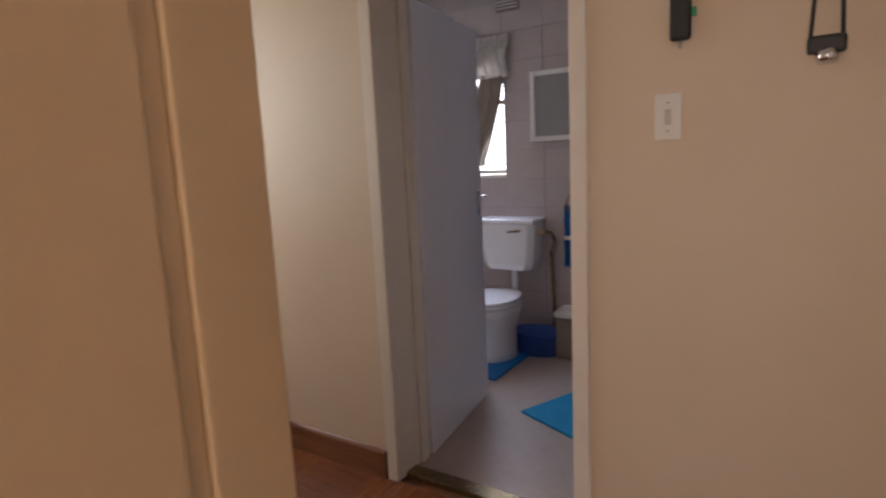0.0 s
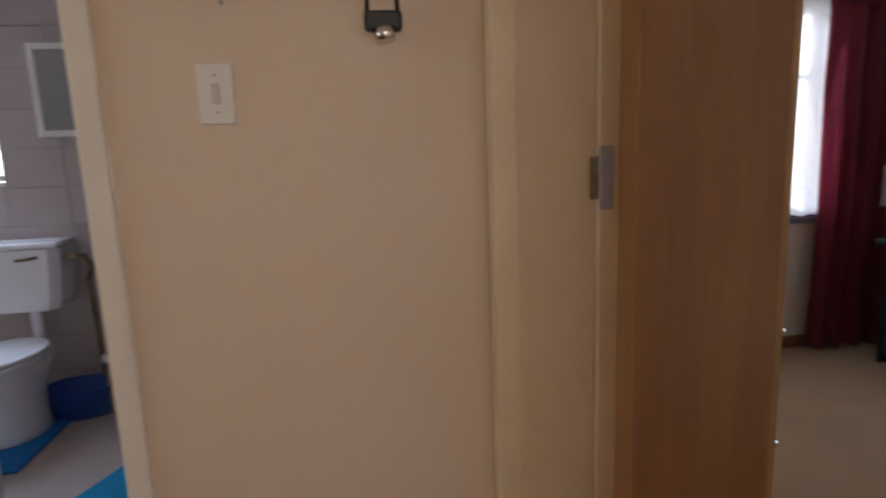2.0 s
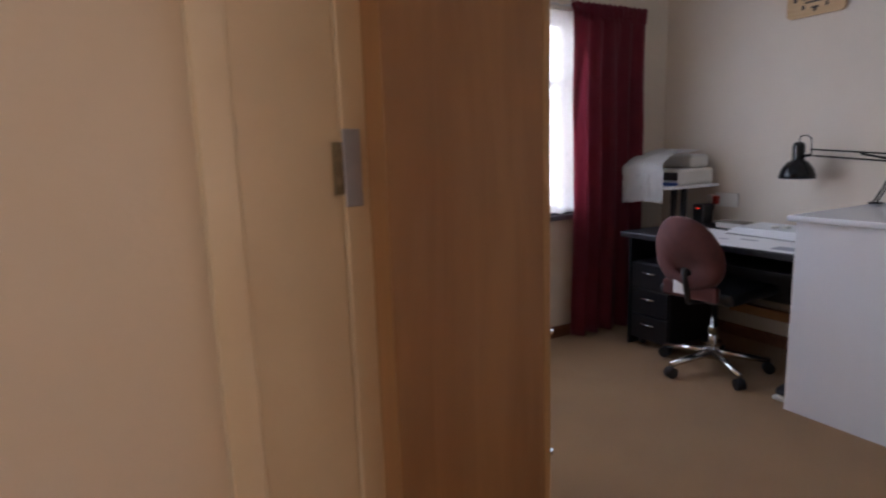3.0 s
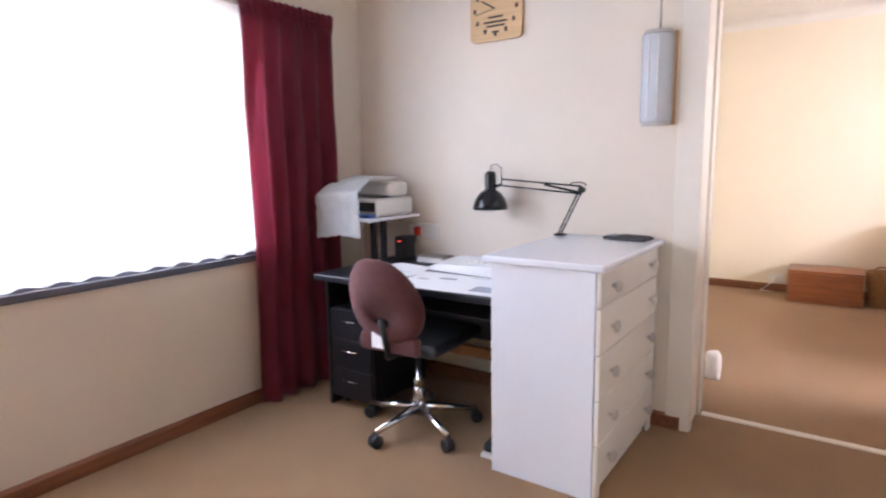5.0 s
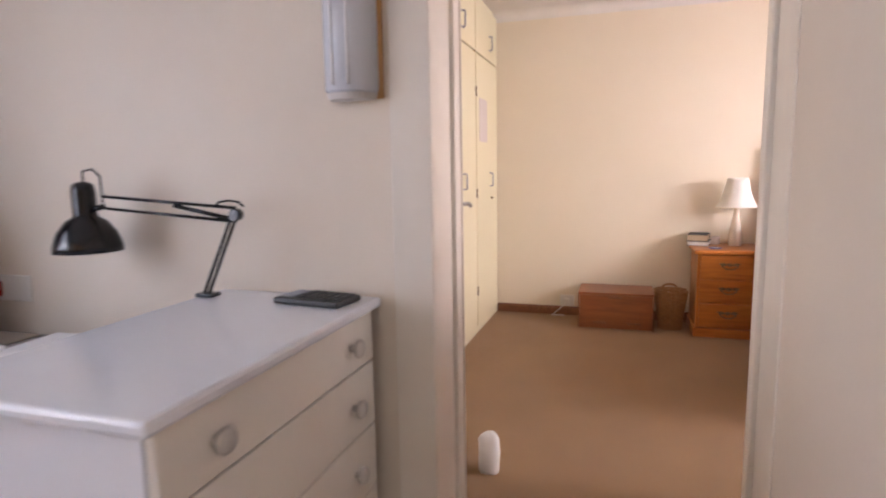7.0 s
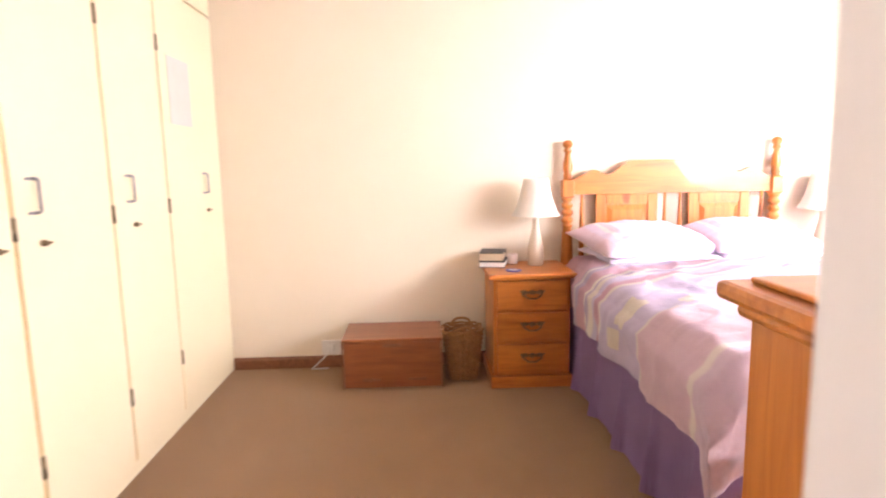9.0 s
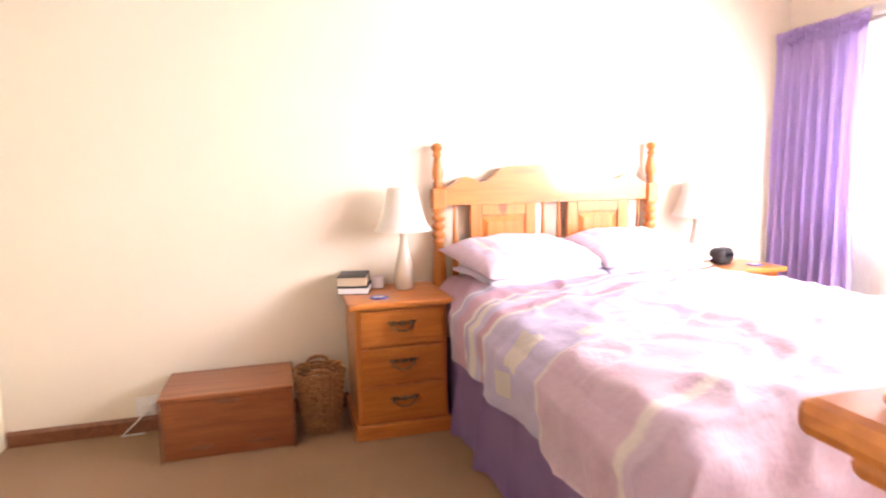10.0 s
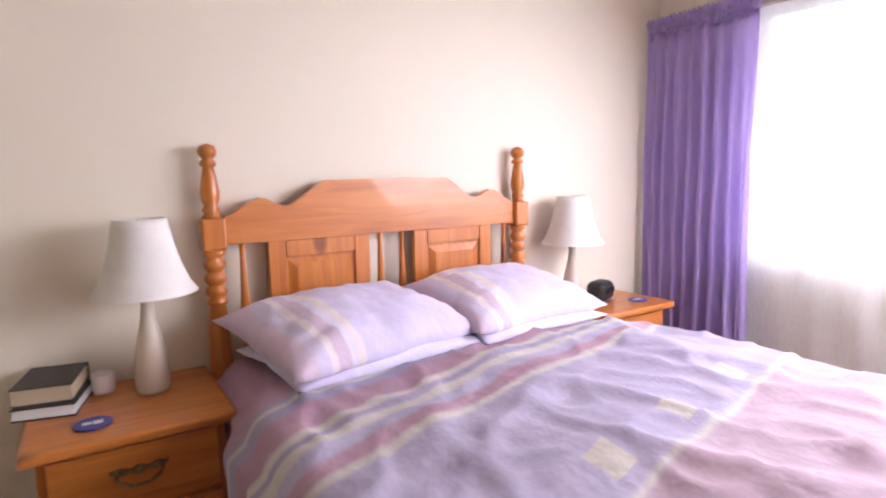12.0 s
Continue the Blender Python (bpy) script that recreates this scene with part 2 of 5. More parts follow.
# ---- mesh helpers ----


def box(bm, a, b, bevel=0.0, seg=2):
    """A box between two corners, with rounded edges."""
    made = bmesh.ops.create_cube(bm, size=1)["verts"]
    for v in made:
        v.co = Vector([(a[i] + b[i]) / 2 + v.co[i] * (b[i] - a[i]) for i in range(3)])
    if bevel:
        edges = {e for v in made for e in v.link_edges}
        bmesh.ops.bevel(bm, geom=list(edges), offset=bevel, segments=seg, profile=0.5, affect="EDGES")


def boxed(*pairs, bevel=0.0):
    bm = bmesh.new()
    for a, b in pairs:
        box(bm, a, b, bevel)
    return bm


def lathe(bm, profile, centre=(0, 0, 0), seg=24, close=True):
    """Turn a profile of (radius, height) about the vertical."""
    rings = []
    for r, z in profile:
        rings.append([bm.verts.new((centre[0] + r * math.cos(2 * math.pi * i / seg), centre[1] + r * math.sin(2 * math.pi * i / seg), centre[2] + z)) for i in range(seg)])
    for a, b in zip(rings, rings[1:]):
        for i in range(seg):
            f = bm.faces.new((a[i], a[(i + 1) % seg], b[(i + 1) % seg], b[i]))
            f.smooth = True
    if close:
        bm.faces.new(list(reversed(rings[0])))
        bm.faces.new(rings[-1])
    return bm


def rod(bm, a, b, r, seg=10, r2=None):
    """A round bar from a to b."""
    a, b = Vector(a), Vector(b)
    q = (b - a).to_track_quat("Z", "Y").to_matrix()
    r2 = r if r2 is None else r2
    lo = [bm.verts.new(a + q @ Vector((r * math.cos(2 * math.pi * i / seg), r * math.sin(2 * math.pi * i / seg), 0))) for i in range(seg)]
    hi = [bm.verts.new(b + q @ Vector((r2 * math.cos(2 * math.pi * i / seg), r2 * math.sin(2 * math.pi * i / seg), 0))) for i in range(seg)]
    for i in range(seg):
        bm.faces.new((lo[i], lo[(i + 1) % seg], hi[(i + 1) % seg], hi[i])).smooth = True
    bm.faces.new(list(reversed(lo)))
    bm.faces.new(hi)
    return bm


def tube(bm, points, r, seg=8):
    for a, b in zip(points, points[1:]):
        rod(bm, a, b, r, seg)
    return bm


def to_mesh(name, bm, mat):
    me = bpy.data.meshes.new(name)
    bmesh.ops.recalc_face_normals(bm, faces=bm.faces)
    bm.to_mesh(me)
    bm.free()
    me.materials.append(mat)
    return me


def part(name, bm, mat, parent, label=""):
    """One mesh object under a thing or a part."""
    ob = new(name, to_mesh(name, bm, mat))
    ob.parent = parent
    return tagged(ob, label) if label else ob


def thing(name, place, label, category, group="", turn=0):
    ob = new(name)
    ob.empty_display_size = 0.1
    ob.matrix_world = pose(*place, 0, 0, turn)
    return tagged(ob, label, category, group)


def solid(name, bm, mat, label, category, place=(0, 0, 0), group="", kind=""):
    """A thing of one mesh."""
    ob = new(name, to_mesh(name, bm, mat))
    ob.location = place
    return tagged(ob, label, category, group, kind)


def setting(name, bm, mat, label, category):
    return solid(name, bm, mat, label, category, kind="structure")


# ---- the plan ----
XH0, XH1 = 1.13, 1.42      # partition between passage and study
XB0, XB1 = 4.43, 4.69      # partition between study and bedroom
YS, YN = 0.44, 3.30        # study, south and north
X_BED = 7.985                # wall behind the headboard
YB_S, YB_N = -2.56, 2.45   # bedroom, south and north (behind the wardrobe)
YH = 1.56                  # passage wall with the switch
YT0 = 1.78                 # bathroom side of that wall
Y_BATH = 3.48
TOP = 2.56

# ---- floors and ceilings ----
setting("floor_study", boxed(((1.30, YS - 0.2, -0.1), (4.66, YN + 0.2, 0))), CARPET, "brown wall-to-wall carpet in the study", "floor")
setting("floor_bedroom", boxed(((4.70, YB_S - 0.2, -0.1), (X_BED + 0.2, YB_N + 0.2, 0))), CARPET, "brown wall-to-wall carpet in the bedroom", "floor")
setting("threshold_strip", boxed(((4.66, 0.45, -0.1), (4.70, 1.25, 0.008)), bevel=0.003), FRAME_WHITE, "pale metal carpet strip in the doorway", "trim")
hall_floor = setting("floor_passage", boxed(((-2.5, -2.3, -0.1), (1.30, YH + 0.12, -0.018))), SKIRTING, "dark red-brown parquet passage floor", "floor")
setting("floor_bathroom", boxed(((-2.0, YH + 0.12, -0.1), (1.1, Y_BATH + 0.2, 0))), BATH_FLOOR, "grey-beige vinyl bathroom floor", "floor")
setting("bathroom_threshold", boxed(((-0.59, YH + 0.06, -0.02), (0.238, YH + 0.14, 0.006)), bevel=0.004), BRASS, "dark metal strip under the bathroom door", "trim")
setting("ceiling_study", boxed(((1.13, YS - 0.2, TOP), (4.56, YN + 0.2, TOP + 0.1))), CEILING, "plain white plaster ceiling", "ceiling")
setting("ceiling_bedroom", boxed(((4.56, YB_S - 0.2, TOP), (X_BED + 0.2, YB_N + 0.2, TOP + 0.1))), CEILING, "plain white plaster ceiling", "ceiling")
setting("ceiling_passage", boxed(((-2.5, -2.3, TOP), (1.13, YH + 0.15, TOP + 0.1))), CEILING, "plain white plaster ceiling", "ceiling")
setting("ceiling_bathroom", boxed(((-2.0, YH + 0.15, TOP), (1.13, Y_BATH + 0.2, TOP + 0.1))), CEILING, "plain white plaster ceiling", "ceiling")
setting("ground", boxed(((-60, -60, -0.3), (60, 60, -0.12))), CARPET, "bare ground outside the house", "ground")

# ---- walls ----
WIN_N = (1.55, 3.64, 0.82, 2.06)     # study window: x0, x1, z0, z1
setting("wall_study_north", boxed(((XH0, YN, 0), (WIN_N[0], YN + 0.22, TOP)), ((WIN_N[1], YN, 0), (XB1, YN + 0.22, TOP)),
        ((WIN_N[0], YN, 0), (WIN_N[1], YN + 0.22, WIN_N[2])), ((WIN_N[0], YN, WIN_N[3]), (WIN_N[1], YN + 0.22, TOP))), WALL, "cream painted plaster wall with a wide window", "wall")
setting("wall_study_south", boxed(((XH1, YS - 0.15, 0), (XB0, YS, TOP))), WALL, "plain cream painted plaster wall", "wall")
setting("wall_partition_bedroom", boxed(((XB0, 1.277, 0), (XB1, YN, TOP)), ((XB0, YB_S, 0), (XB1, 0.423, TOP)), ((XB0, 0.423, 2.08), (XB1, 1.277, TOP))), WALL, "cream plaster wall with a doorway to the bedroom", "wall")
setting("wall_partition_passage", boxed(((XH0, 1.50, 0), (XH1, YN, TOP)), ((XH0, -2.2, 0), (XH1, 0.13, TOP)), ((XH0, 0.13, 2.08), (XH1, 1.50, TOP))), HALL_WALL, "cream plaster wall with the study doorway", "wall")
setting("wall_passage_north", boxed(((-2.4, YH, 0), (-0.59, YT0, TOP)), ((0.238, YH, 0), (XH0, YT0, TOP)), ((-0.59, YH, 2.06), (0.238, YT0, TOP))), HALL_WALL, "warm cream passage wall with the bathroom doorway", "wall")
setting("wall_passage_south", boxed(((-2.4, 0.12, 0), (0.27, 0.27, TOP)), ((0.12, -2.2, 0), (0.27, 0.12, TOP))), HALL_WALL, "warm tan wall at the passage corner", "wall")
setting("wall_passage_west", boxed(((-2.5, 0.12, 0), (-2.4, YT0, TOP))), HALL_WALL, "plain end wall of the passage", "wall")
setting("wall_passage_end", boxed(((0.1, -2.3, 0), (XH0, -2.2, TOP))), HALL_WALL, "plain end wall behind the passage", "wall")
setting("wall_bedroom_east", boxed(((X_BED, YB_S - 0.2, 0), (X_BED + 0.2, YB_N + 0.2, TOP))), BED_WALL, "cream bedroom wall behind the bed", "wall")
WIN_S = (5.1, 7.5, 0.85, 2.0)
setting("wall_bedroom_south", boxed(((XB1, YB_S - 0.22, 0), (WIN_S[0], YB_S, TOP)), ((WIN_S[1], YB_S - 0.22, 0), (X_BED, YB_S, TOP)),
        ((WIN_S[0], YB_S - 0.22, 0), (WIN_S[1], YB_S, WIN_S[2])), ((WIN_S[0], YB_S - 0.22, WIN_S[3]), (WIN_S[1], YB_S, TOP))), BED_WALL, "cream bedroom wall with a wide window", "wall")
setting("wall_bedroom_north", boxed(((XB1, YB_N, 0), (X_BED, YB_N + 0.2, TOP))), BED_WALL, "cream bedroom wall behind the wardrobe", "wall")
WIN_B = (-1.75, -0.985, 1.21, 2.0)
bath_wall = setting("wall_bathroom_back", boxed(((-2.0, Y_BATH, 0), (WIN_B[0], Y_BATH + 0.2, TOP)), ((WIN_B[1], Y_BATH, 0), (1.1, Y_BATH + 0.2, TOP)),
        ((WIN_B[0], Y_BATH, 0), (WIN_B[1], Y_BATH + 0.2, WIN_B[2])), ((WIN_B[0], Y_BATH, WIN_B[3]), (WIN_B[1], Y_BATH + 0.2, TOP))), GROUT, "tiled bathroom wall with a small window", "wall")
setting("wall_bathroom_west", boxed(((-2.1, YT0, 0), (-2.0, Y_BATH + 0.2, TOP))), BATH_TILE, "pale bathroom side wall", "wall")
setting("wall_bathroom_east", boxed(((0.7, YT0, 0), (0.8, Y_BATH, TOP))), BATH_TILE, "pale bathroom side wall", "wall")


def cornice(name, a, b, out):
    """A coved strip along the top of a wall, from a to b, that stands out by the vector out."""
    bm = bmesh.new()
    rows = []
    for k in range(6):
        u = k / 5 * math.pi / 2
        rows.append([bm.verts.new((p[0] + out[0] * (0.075 * (1 - math.sin(u)) + 0.002), p[1] + out[1] * (0.075 * (1 - math.sin(u)) + 0.002), TOP - 0.002 - 0.075 * (1 - math.cos(u)))) for p in (a, b)])
    for r, s in zip(rows, rows[1:]):
        bm.faces.new((r[0], r[1], s[1], s[0])).smooth = True
    return setting(name, bm, CEILING, "white coved plaster cornice", "trim")


cornice("cornice_bedroom", (X_BED, YB_S), (X_BED, YB_N), (-1, 0))
cornice("cornice_study", (XB0, YS), (XB0, YN), (-1, 0))


def skirting(name, a, b, out, h=0.075, mat=SKIRTING):
    """A moulded board from a to b along a wall, standing out by out."""
    bm = bmesh.new()
    t = 0.016
    prof = [(0.001, 0), (t, 0), (t, h - 0.016), (t * 0.55, h - 0.004), (t * 0.3, h), (0.001, h)]
    ends = [[bm.verts.new((p[0] + out[0] * d, p[1] + out[1] * d, z)) for d, z in prof] for p in (a, b)]
    for i in range(len(prof)):
        j = (i + 1) % len(prof)
        bm.faces.new((ends[0][i], ends[0][j], ends[1][j], ends[1][i]))
    bm.faces.new(ends[0]), bm.faces.new(list(reversed(ends[1])))
    return setting(name, bm, mat, "dark brown varnished wooden skirting board", "baseboard")


skirting("baseboard_study_north", (XH1 + 0.45, YN), (XB0, YN), (0, -1))
skirting("baseboard_study_east", (XB0, 1.30), (XB0, YN), (-1, 0))
skirting("baseboard_study_south", (XH1, YS), (XB0, YS), (0, 1))
skirting("baseboard_bedroom_east", (X_BED, YB_S), (X_BED, 1.83), (-1, 0))
skirting("baseboard_bedroom_south", (XB1, YB_S), (X_BED, YB_S), (0, 1))
skirting("baseboard_passage", (-2.4, YH), (-0.63, YH), (0, -1), 0.13)


def door_frame(name, axis, lo, hi, w0, w1, top, mat, label, outer=0.035):
    """A pressed-steel frame round an opening: two jambs and a head. axis: the wall's normal; lo, hi: the opening; w0, w1: the wall's faces."""
    bm = bmesh.new()

    def bar(p0, p1, z0, z1):
        for d0, d1, inset in ((w0 - 0.012, w0 + 0.05, 0.0), (w0 + 0.05, w1 - 0.045, -0.014), (w1 - 0.045, w1 + 0.012, 0.0)):
            q0, q1 = p0, p1
            if p0 < (lo + hi) / 2 and p1 < (lo + hi) / 2:
                q1 = p1 + inset
            elif p0 > (lo + hi) / 2:
                q0 = p0 - inset
            a, b = ((d0, q0, z0), (d1, q1, z1)) if axis == "x" else ((q0, d0, z0), (q1, d1, z1))
            box(bm, a, b, 0.004)
    bar(lo - 0.035, lo + 0.022, 0, top)
    bar(hi - 0.022, hi + outer, 0, top)
    bar(lo + 0.023, hi - 0.023, top - 0.03, top + 0.04)
    return setting(name, bm, mat, label, "door frame")


door_frame("door_frame_bedroom", "x", 0.423, 1.277, XB0, XB1, 2.08, FRAME_WHITE, "cream painted steel door frame to the bedroom", 0.09)
door_frame("door_frame_study", "x", 0.13, 1.50, XH0, XH1, 2.08, FRAME_PAINT, "tan painted steel door frame to the study")
door_frame("door_frame_bathroom", "y", -0.59, 0.238, YH, YT0, 2.06, FRAME_WHITE, "cream painted steel door frame to the bathroom")
corner_trim = boxed(((0.27, 0.150, 0), (0.288, 0.272, 2.1)), ((0.27, 0.119, 0), (0.278, 0.1495, 2.1)), ((0.27, -0.9, 0), (0.286, 0.1185, 2.1)), bevel=0.004)
setting("door_frame_passage", corner_trim, FRAME_PAINT, "tan painted door lining at the passage corner", "door frame")


# ---- windows ----
def window(name, x0, x1, z0, z1, y, out, mullions, label, mat, sky_bar=True):
    """A framed window in a wall that runs along x; out: +1 when outdoors lies to the north."""
    base = setting(name, boxed(((x0, y, z0 + 0.001), (x1, y + out * 0.16, z0 + 0.02))), mat, label, "window")
    bm = bmesh.new()
    yo = y + out * 0.10
    y_a, y_b = sorted((yo, yo + out * 0.04))
    for xx in [x0 + 0.02] + [x0 + (x1 - x0) * k / mullions for k in range(1, mullions)] + [x1 - 0.02]:
        box(bm, (xx - 0.018, y_a, z0 + 0.02), (xx + 0.018, y_b, z1), 0.004)
    for zz in (z0 + 0.04, z0 + (z1 - z0) * 0.68, z1 - 0.02):
        box(bm, (x0 + 0.04, y_a + 0.003, zz - 0.016), (x1 - 0.04, y_b - 0.003, zz + 0.016), 0.003)
    part("window_frame", bm, mat, base)
    for k in range(mullions):
        a, b = x0 + (x1 - x0) * k / mullions, x0 + (x1 - x0) * (k + 1) / mullions
        p = part("pane", boxed(((a + 0.02, (y_a + y_b) / 2 - 0.002, z0 + 0.03), (b - 0.02, (y_a + y_b) / 2 + 0.002, z1))), GLASS, base)
        p.visible_shadow = False
    return base


window("window_1", *WIN_N, YN, 1, 3, "wide steel study window with dark sill", WINDOW_FRAME)
window("window_2", *WIN_S, YB_S, -1, 3, "wide bedroom window behind white net", FRAME_WHITE)
window("window_3", *WIN_B, Y_BATH, 1, 2, "small bathroom window with burglar bars", FRAME_WHITE)
bars = boxed(*[((WIN_B[0], Y_BATH + 0.05, z), (WIN_B[1], Y_BATH + 0.06, z + 0.008)) for z in (1.30, 1.45, 1.6, 1.75)])
setting("burglar_bars", bars, WINDOW_FRAME, "thin dark horizontal burglar bars in the window", "window bars")
setting("window_sill_study", boxed(((WIN_N[0] - 0.03, YN - 0.03, WIN_N[2] - 0.03), (WIN_N[1] + 0.03, YN - 0.001, WIN_N[2] + 0.005)), bevel=0.005), WINDOW_FRAME, "dark grey narrow window sill", "sill")
for nm, y, x0, x1 in (("backdrop_north", 8.0, -8, 12), ("backdrop_south", -8.0, -2, 16)):
    setting(nm, boxed(((x0, y, -1), (x1, y + 0.05, 7))), BRIGHT_SKY, "bright hazy daylight outside the window", "backdrop")


def drape(x0, x1, z0, z1, folds, depth, seed, gather=0.0, bell=0.0):
    """Hanging cloth along x with uneven folds."""
    rnd = random.Random(seed)
    bm = bmesh.new()
    nu, nv = folds * 10, 26
    ph = [rnd.uniform(-0.9, 0.9) for _ in range(folds + 1)]
    grid = []
    for j in range(nv + 1):
        v = j / nv
        row = []
        for i in range(nu + 1):
            u = i / nu
            k = u * folds
            f = ph[int(min(k, folds - 1))] * (1 - (k % 1)) + ph[min(int(k) + 1, folds)] * (k % 1)
            amp = depth * (0.35 + 0.65 * min(1, v * 3)) * (0.75 + 0.5 * noise.noise((u * 6, 0, seed)))
            y = amp * math.sin(2 * math.pi * k + f + 0.7 * noise.noise((u * 3, v * 2, seed))) + 0.012 * noise.noise((u * 20, v * 5, seed + 3))
            spread = 1 - gather * math.sin(math.pi * min(1, v * 1.1)) + bell * v
            mid = (x0 + x1) / 2
            x = mid + (x0 + (x1 - x0) * u - mid) * spread + 0.006 * noise.noise((u * 9, v * 6, seed + 9))
            row.append(bm.verts.new((x, y, z1 + (z0 - z1) * v + 0.006 * math.sin(k * 6.28))))
        grid.append(row)
    for a, b in zip(grid, grid[1:]):
        for i in range(nu):
            bm.faces.new((a[i], a[i + 1], b[i + 1], b[i])).smooth = True
    bmesh.ops.solidify(bm, geom=bm.faces[:], thickness=0.004)
    return bm


def curtain(name, place, width, z0, z1, folds, mat, label, seed, group=""):
    ob = thing(name, place, label, "curtain", group)
    part("cloth", drape(-width / 2, width / 2, z0, z1 - 0.08, folds, 0.035, seed, 0.04, 0.05), mat, ob)
    head = drape(-width * 0.53, width * 0.53, z1 - 0.10, z1, folds * 3, 0.014, seed + 1, 0.0, -0.075)
    part("pleated_heading", head, mat, ob)
    return ob


def net(name, place, x0, x1, z0, z1, seed):
    ob = solid(name, drape(x0, x1, z0, z1, 16, 0.012, seed), LACE, "sheer white net curtain hanging in the window", "net curtain", place)
    return ob


net("net_curtain", (0, YN - 0.030, 0), WIN_N[0], WIN_N[1] - 0.02, WIN_N[2] + 0.02, WIN_N[3] + 0.06, 5)
net("net_curtain", (0, YB_S + 0.06, 0), WIN_S[0] - 0.1, WIN_S[1] + 0.05, 0.35, WIN_S[3] + 0.06, 6)
curtain("burgundy_curtain", (3.81, YN - 0.085, 0), 0.62, 0.012, 2.13, 5, BURGUNDY, "heavy burgundy curtain hanging beside the study window", 11)
curtain("lilac_curtain", (7.66, YB_S + 0.13, 0), 0.57, 0.03, 2.03, 8, LILAC, "lilac gathered curtain drawn to the side of the window", 12)
curtain("bathroom_curtain", (-1.3, Y_BATH - 0.05, 0), 0.75, 1.9, 2.18, 6, SHADE, "short pale valance curtain over the bathroom window", 13)
setting("curtain_rail_study", rod(bmesh.new(), (1.6, YN - 0.05, 2.09), (4.15, YN - 0.05, 2.09), 0.012), FRAME_WHITE, "white metal curtain rail over the window", "curtain rail")
setting("curtain_rail_bedroom", rod(bmesh.new(), (5.3, YB_S + 0.07, 1.985), (7.95, YB_S + 0.07, 1.985), 0.012), FRAME_WHITE, "white metal curtain rail over the window", "curtain rail")


# ---- passage ----
def switch_plate():
    ob = thing("light_switch", (0.513, YH, 1.455), "white plastic light switch plate on the passage wall", "light switch")
    part("plate", boxed(((-0.038, -0.008, -0.066), (0.038, 0, 0.066)), bevel=0.003), WHITE_PLASTIC, ob)
    part("rocker", boxed(((-0.009, -0.013, -0.022), (0.009, -0.0085, 0.022)), bevel=0.002), KNOB, ob)
    part("screw", boxed(((-0.004, -0.0095, 0.038), (0.004, -0.0082, 0.042))), STEEL, ob)
    part("screw", boxed(((-0.004, -0.0095, -0.042), (0.004, -0.0082, -0.038))), STEEL, ob)


switch_plate()


def hanging_torch():
    ob = thing("hanging_torch", (0.889, YH - 0.022, 1.56), "small black torch hanging from a loop of black strap", "torch")
    bm = bmesh.new()
    tube(bm, [(-0.035, 0, 0.06), (-0.026, 0.004, 0.25), (-0.010, 0.012, 0.36), (0.010, 0.012, 0.36), (0.026, 0.004, 0.25), (0.033, 0, 0.06)], 0.005, 6)
    part("strap", bm, BLACK_PLASTIC, ob)
    part("body", boxed(((-0.042, -0.015, 0.02), (0.042, 0.012, 0.065)), bevel=0.008), BLACK_PLASTIC, ob)
    part("lens", rod(bmesh.new(), (0.0, -0.004, 0.025), (0.004, -0.008, -0.002), 0.026, 16, 0.022), CHROME, ob)


def hanging_keys():
    ob = thing("key_holder", (0.545, YH - 0.02, 1.66), "black key pouch with a green tag hanging on the wall", "keys")
    part("pouch", boxed(((-0.028, -0.012, 0.0), (0.028, 0.012, 0.16)), bevel=0.010), BLACK_PLASTIC, ob)
    part("tag", boxed(((0.029, -0.008, 0.06), (0.042, 0.0, 0.085)), bevel=0.003), material("green_tag", (0.03, 0.35, 0.16), 0.4), ob, "small green plastic tag")
    part("key", rod(bmesh.new(), (0.0, 0, 0.002), (0.0, 0, -0.02), 0.004), STEEL, ob)


hanging_torch()
hanging_keys()
hook = thing("key_ring", (1.075, YH - 0.02, 1.725), "dark metal ring hanging on the wall", "key ring")
ring = bmesh.new()
tube(ring, [(0.03 * math.cos(a * math.pi / 6), 0, 0.03 * math.sin(a * math.pi / 6)) for a in range(13)], 0.007, 6)
part("ring", ring, BRASS, hook)
part("peg", rod(bmesh.new(), (0, 0.018, 0.035), (0, -0.006, 0.035), 0.004), STEEL, hook)

strike = thing("strike_plate", (1.392, 1.478, 1.235), "grey steel latch strike plate on the door frame", "strike plate")
part("plate", boxed(((-0.018, -0.007, -0.075), (0.018, 0, 0.075)), bevel=0.002), STEEL, strike)
part("latch_hole", boxed(((-0.036, -0.003, -0.05), (-0.019, 0.004, 0.05))), BRASS, strike, "dark latch opening")


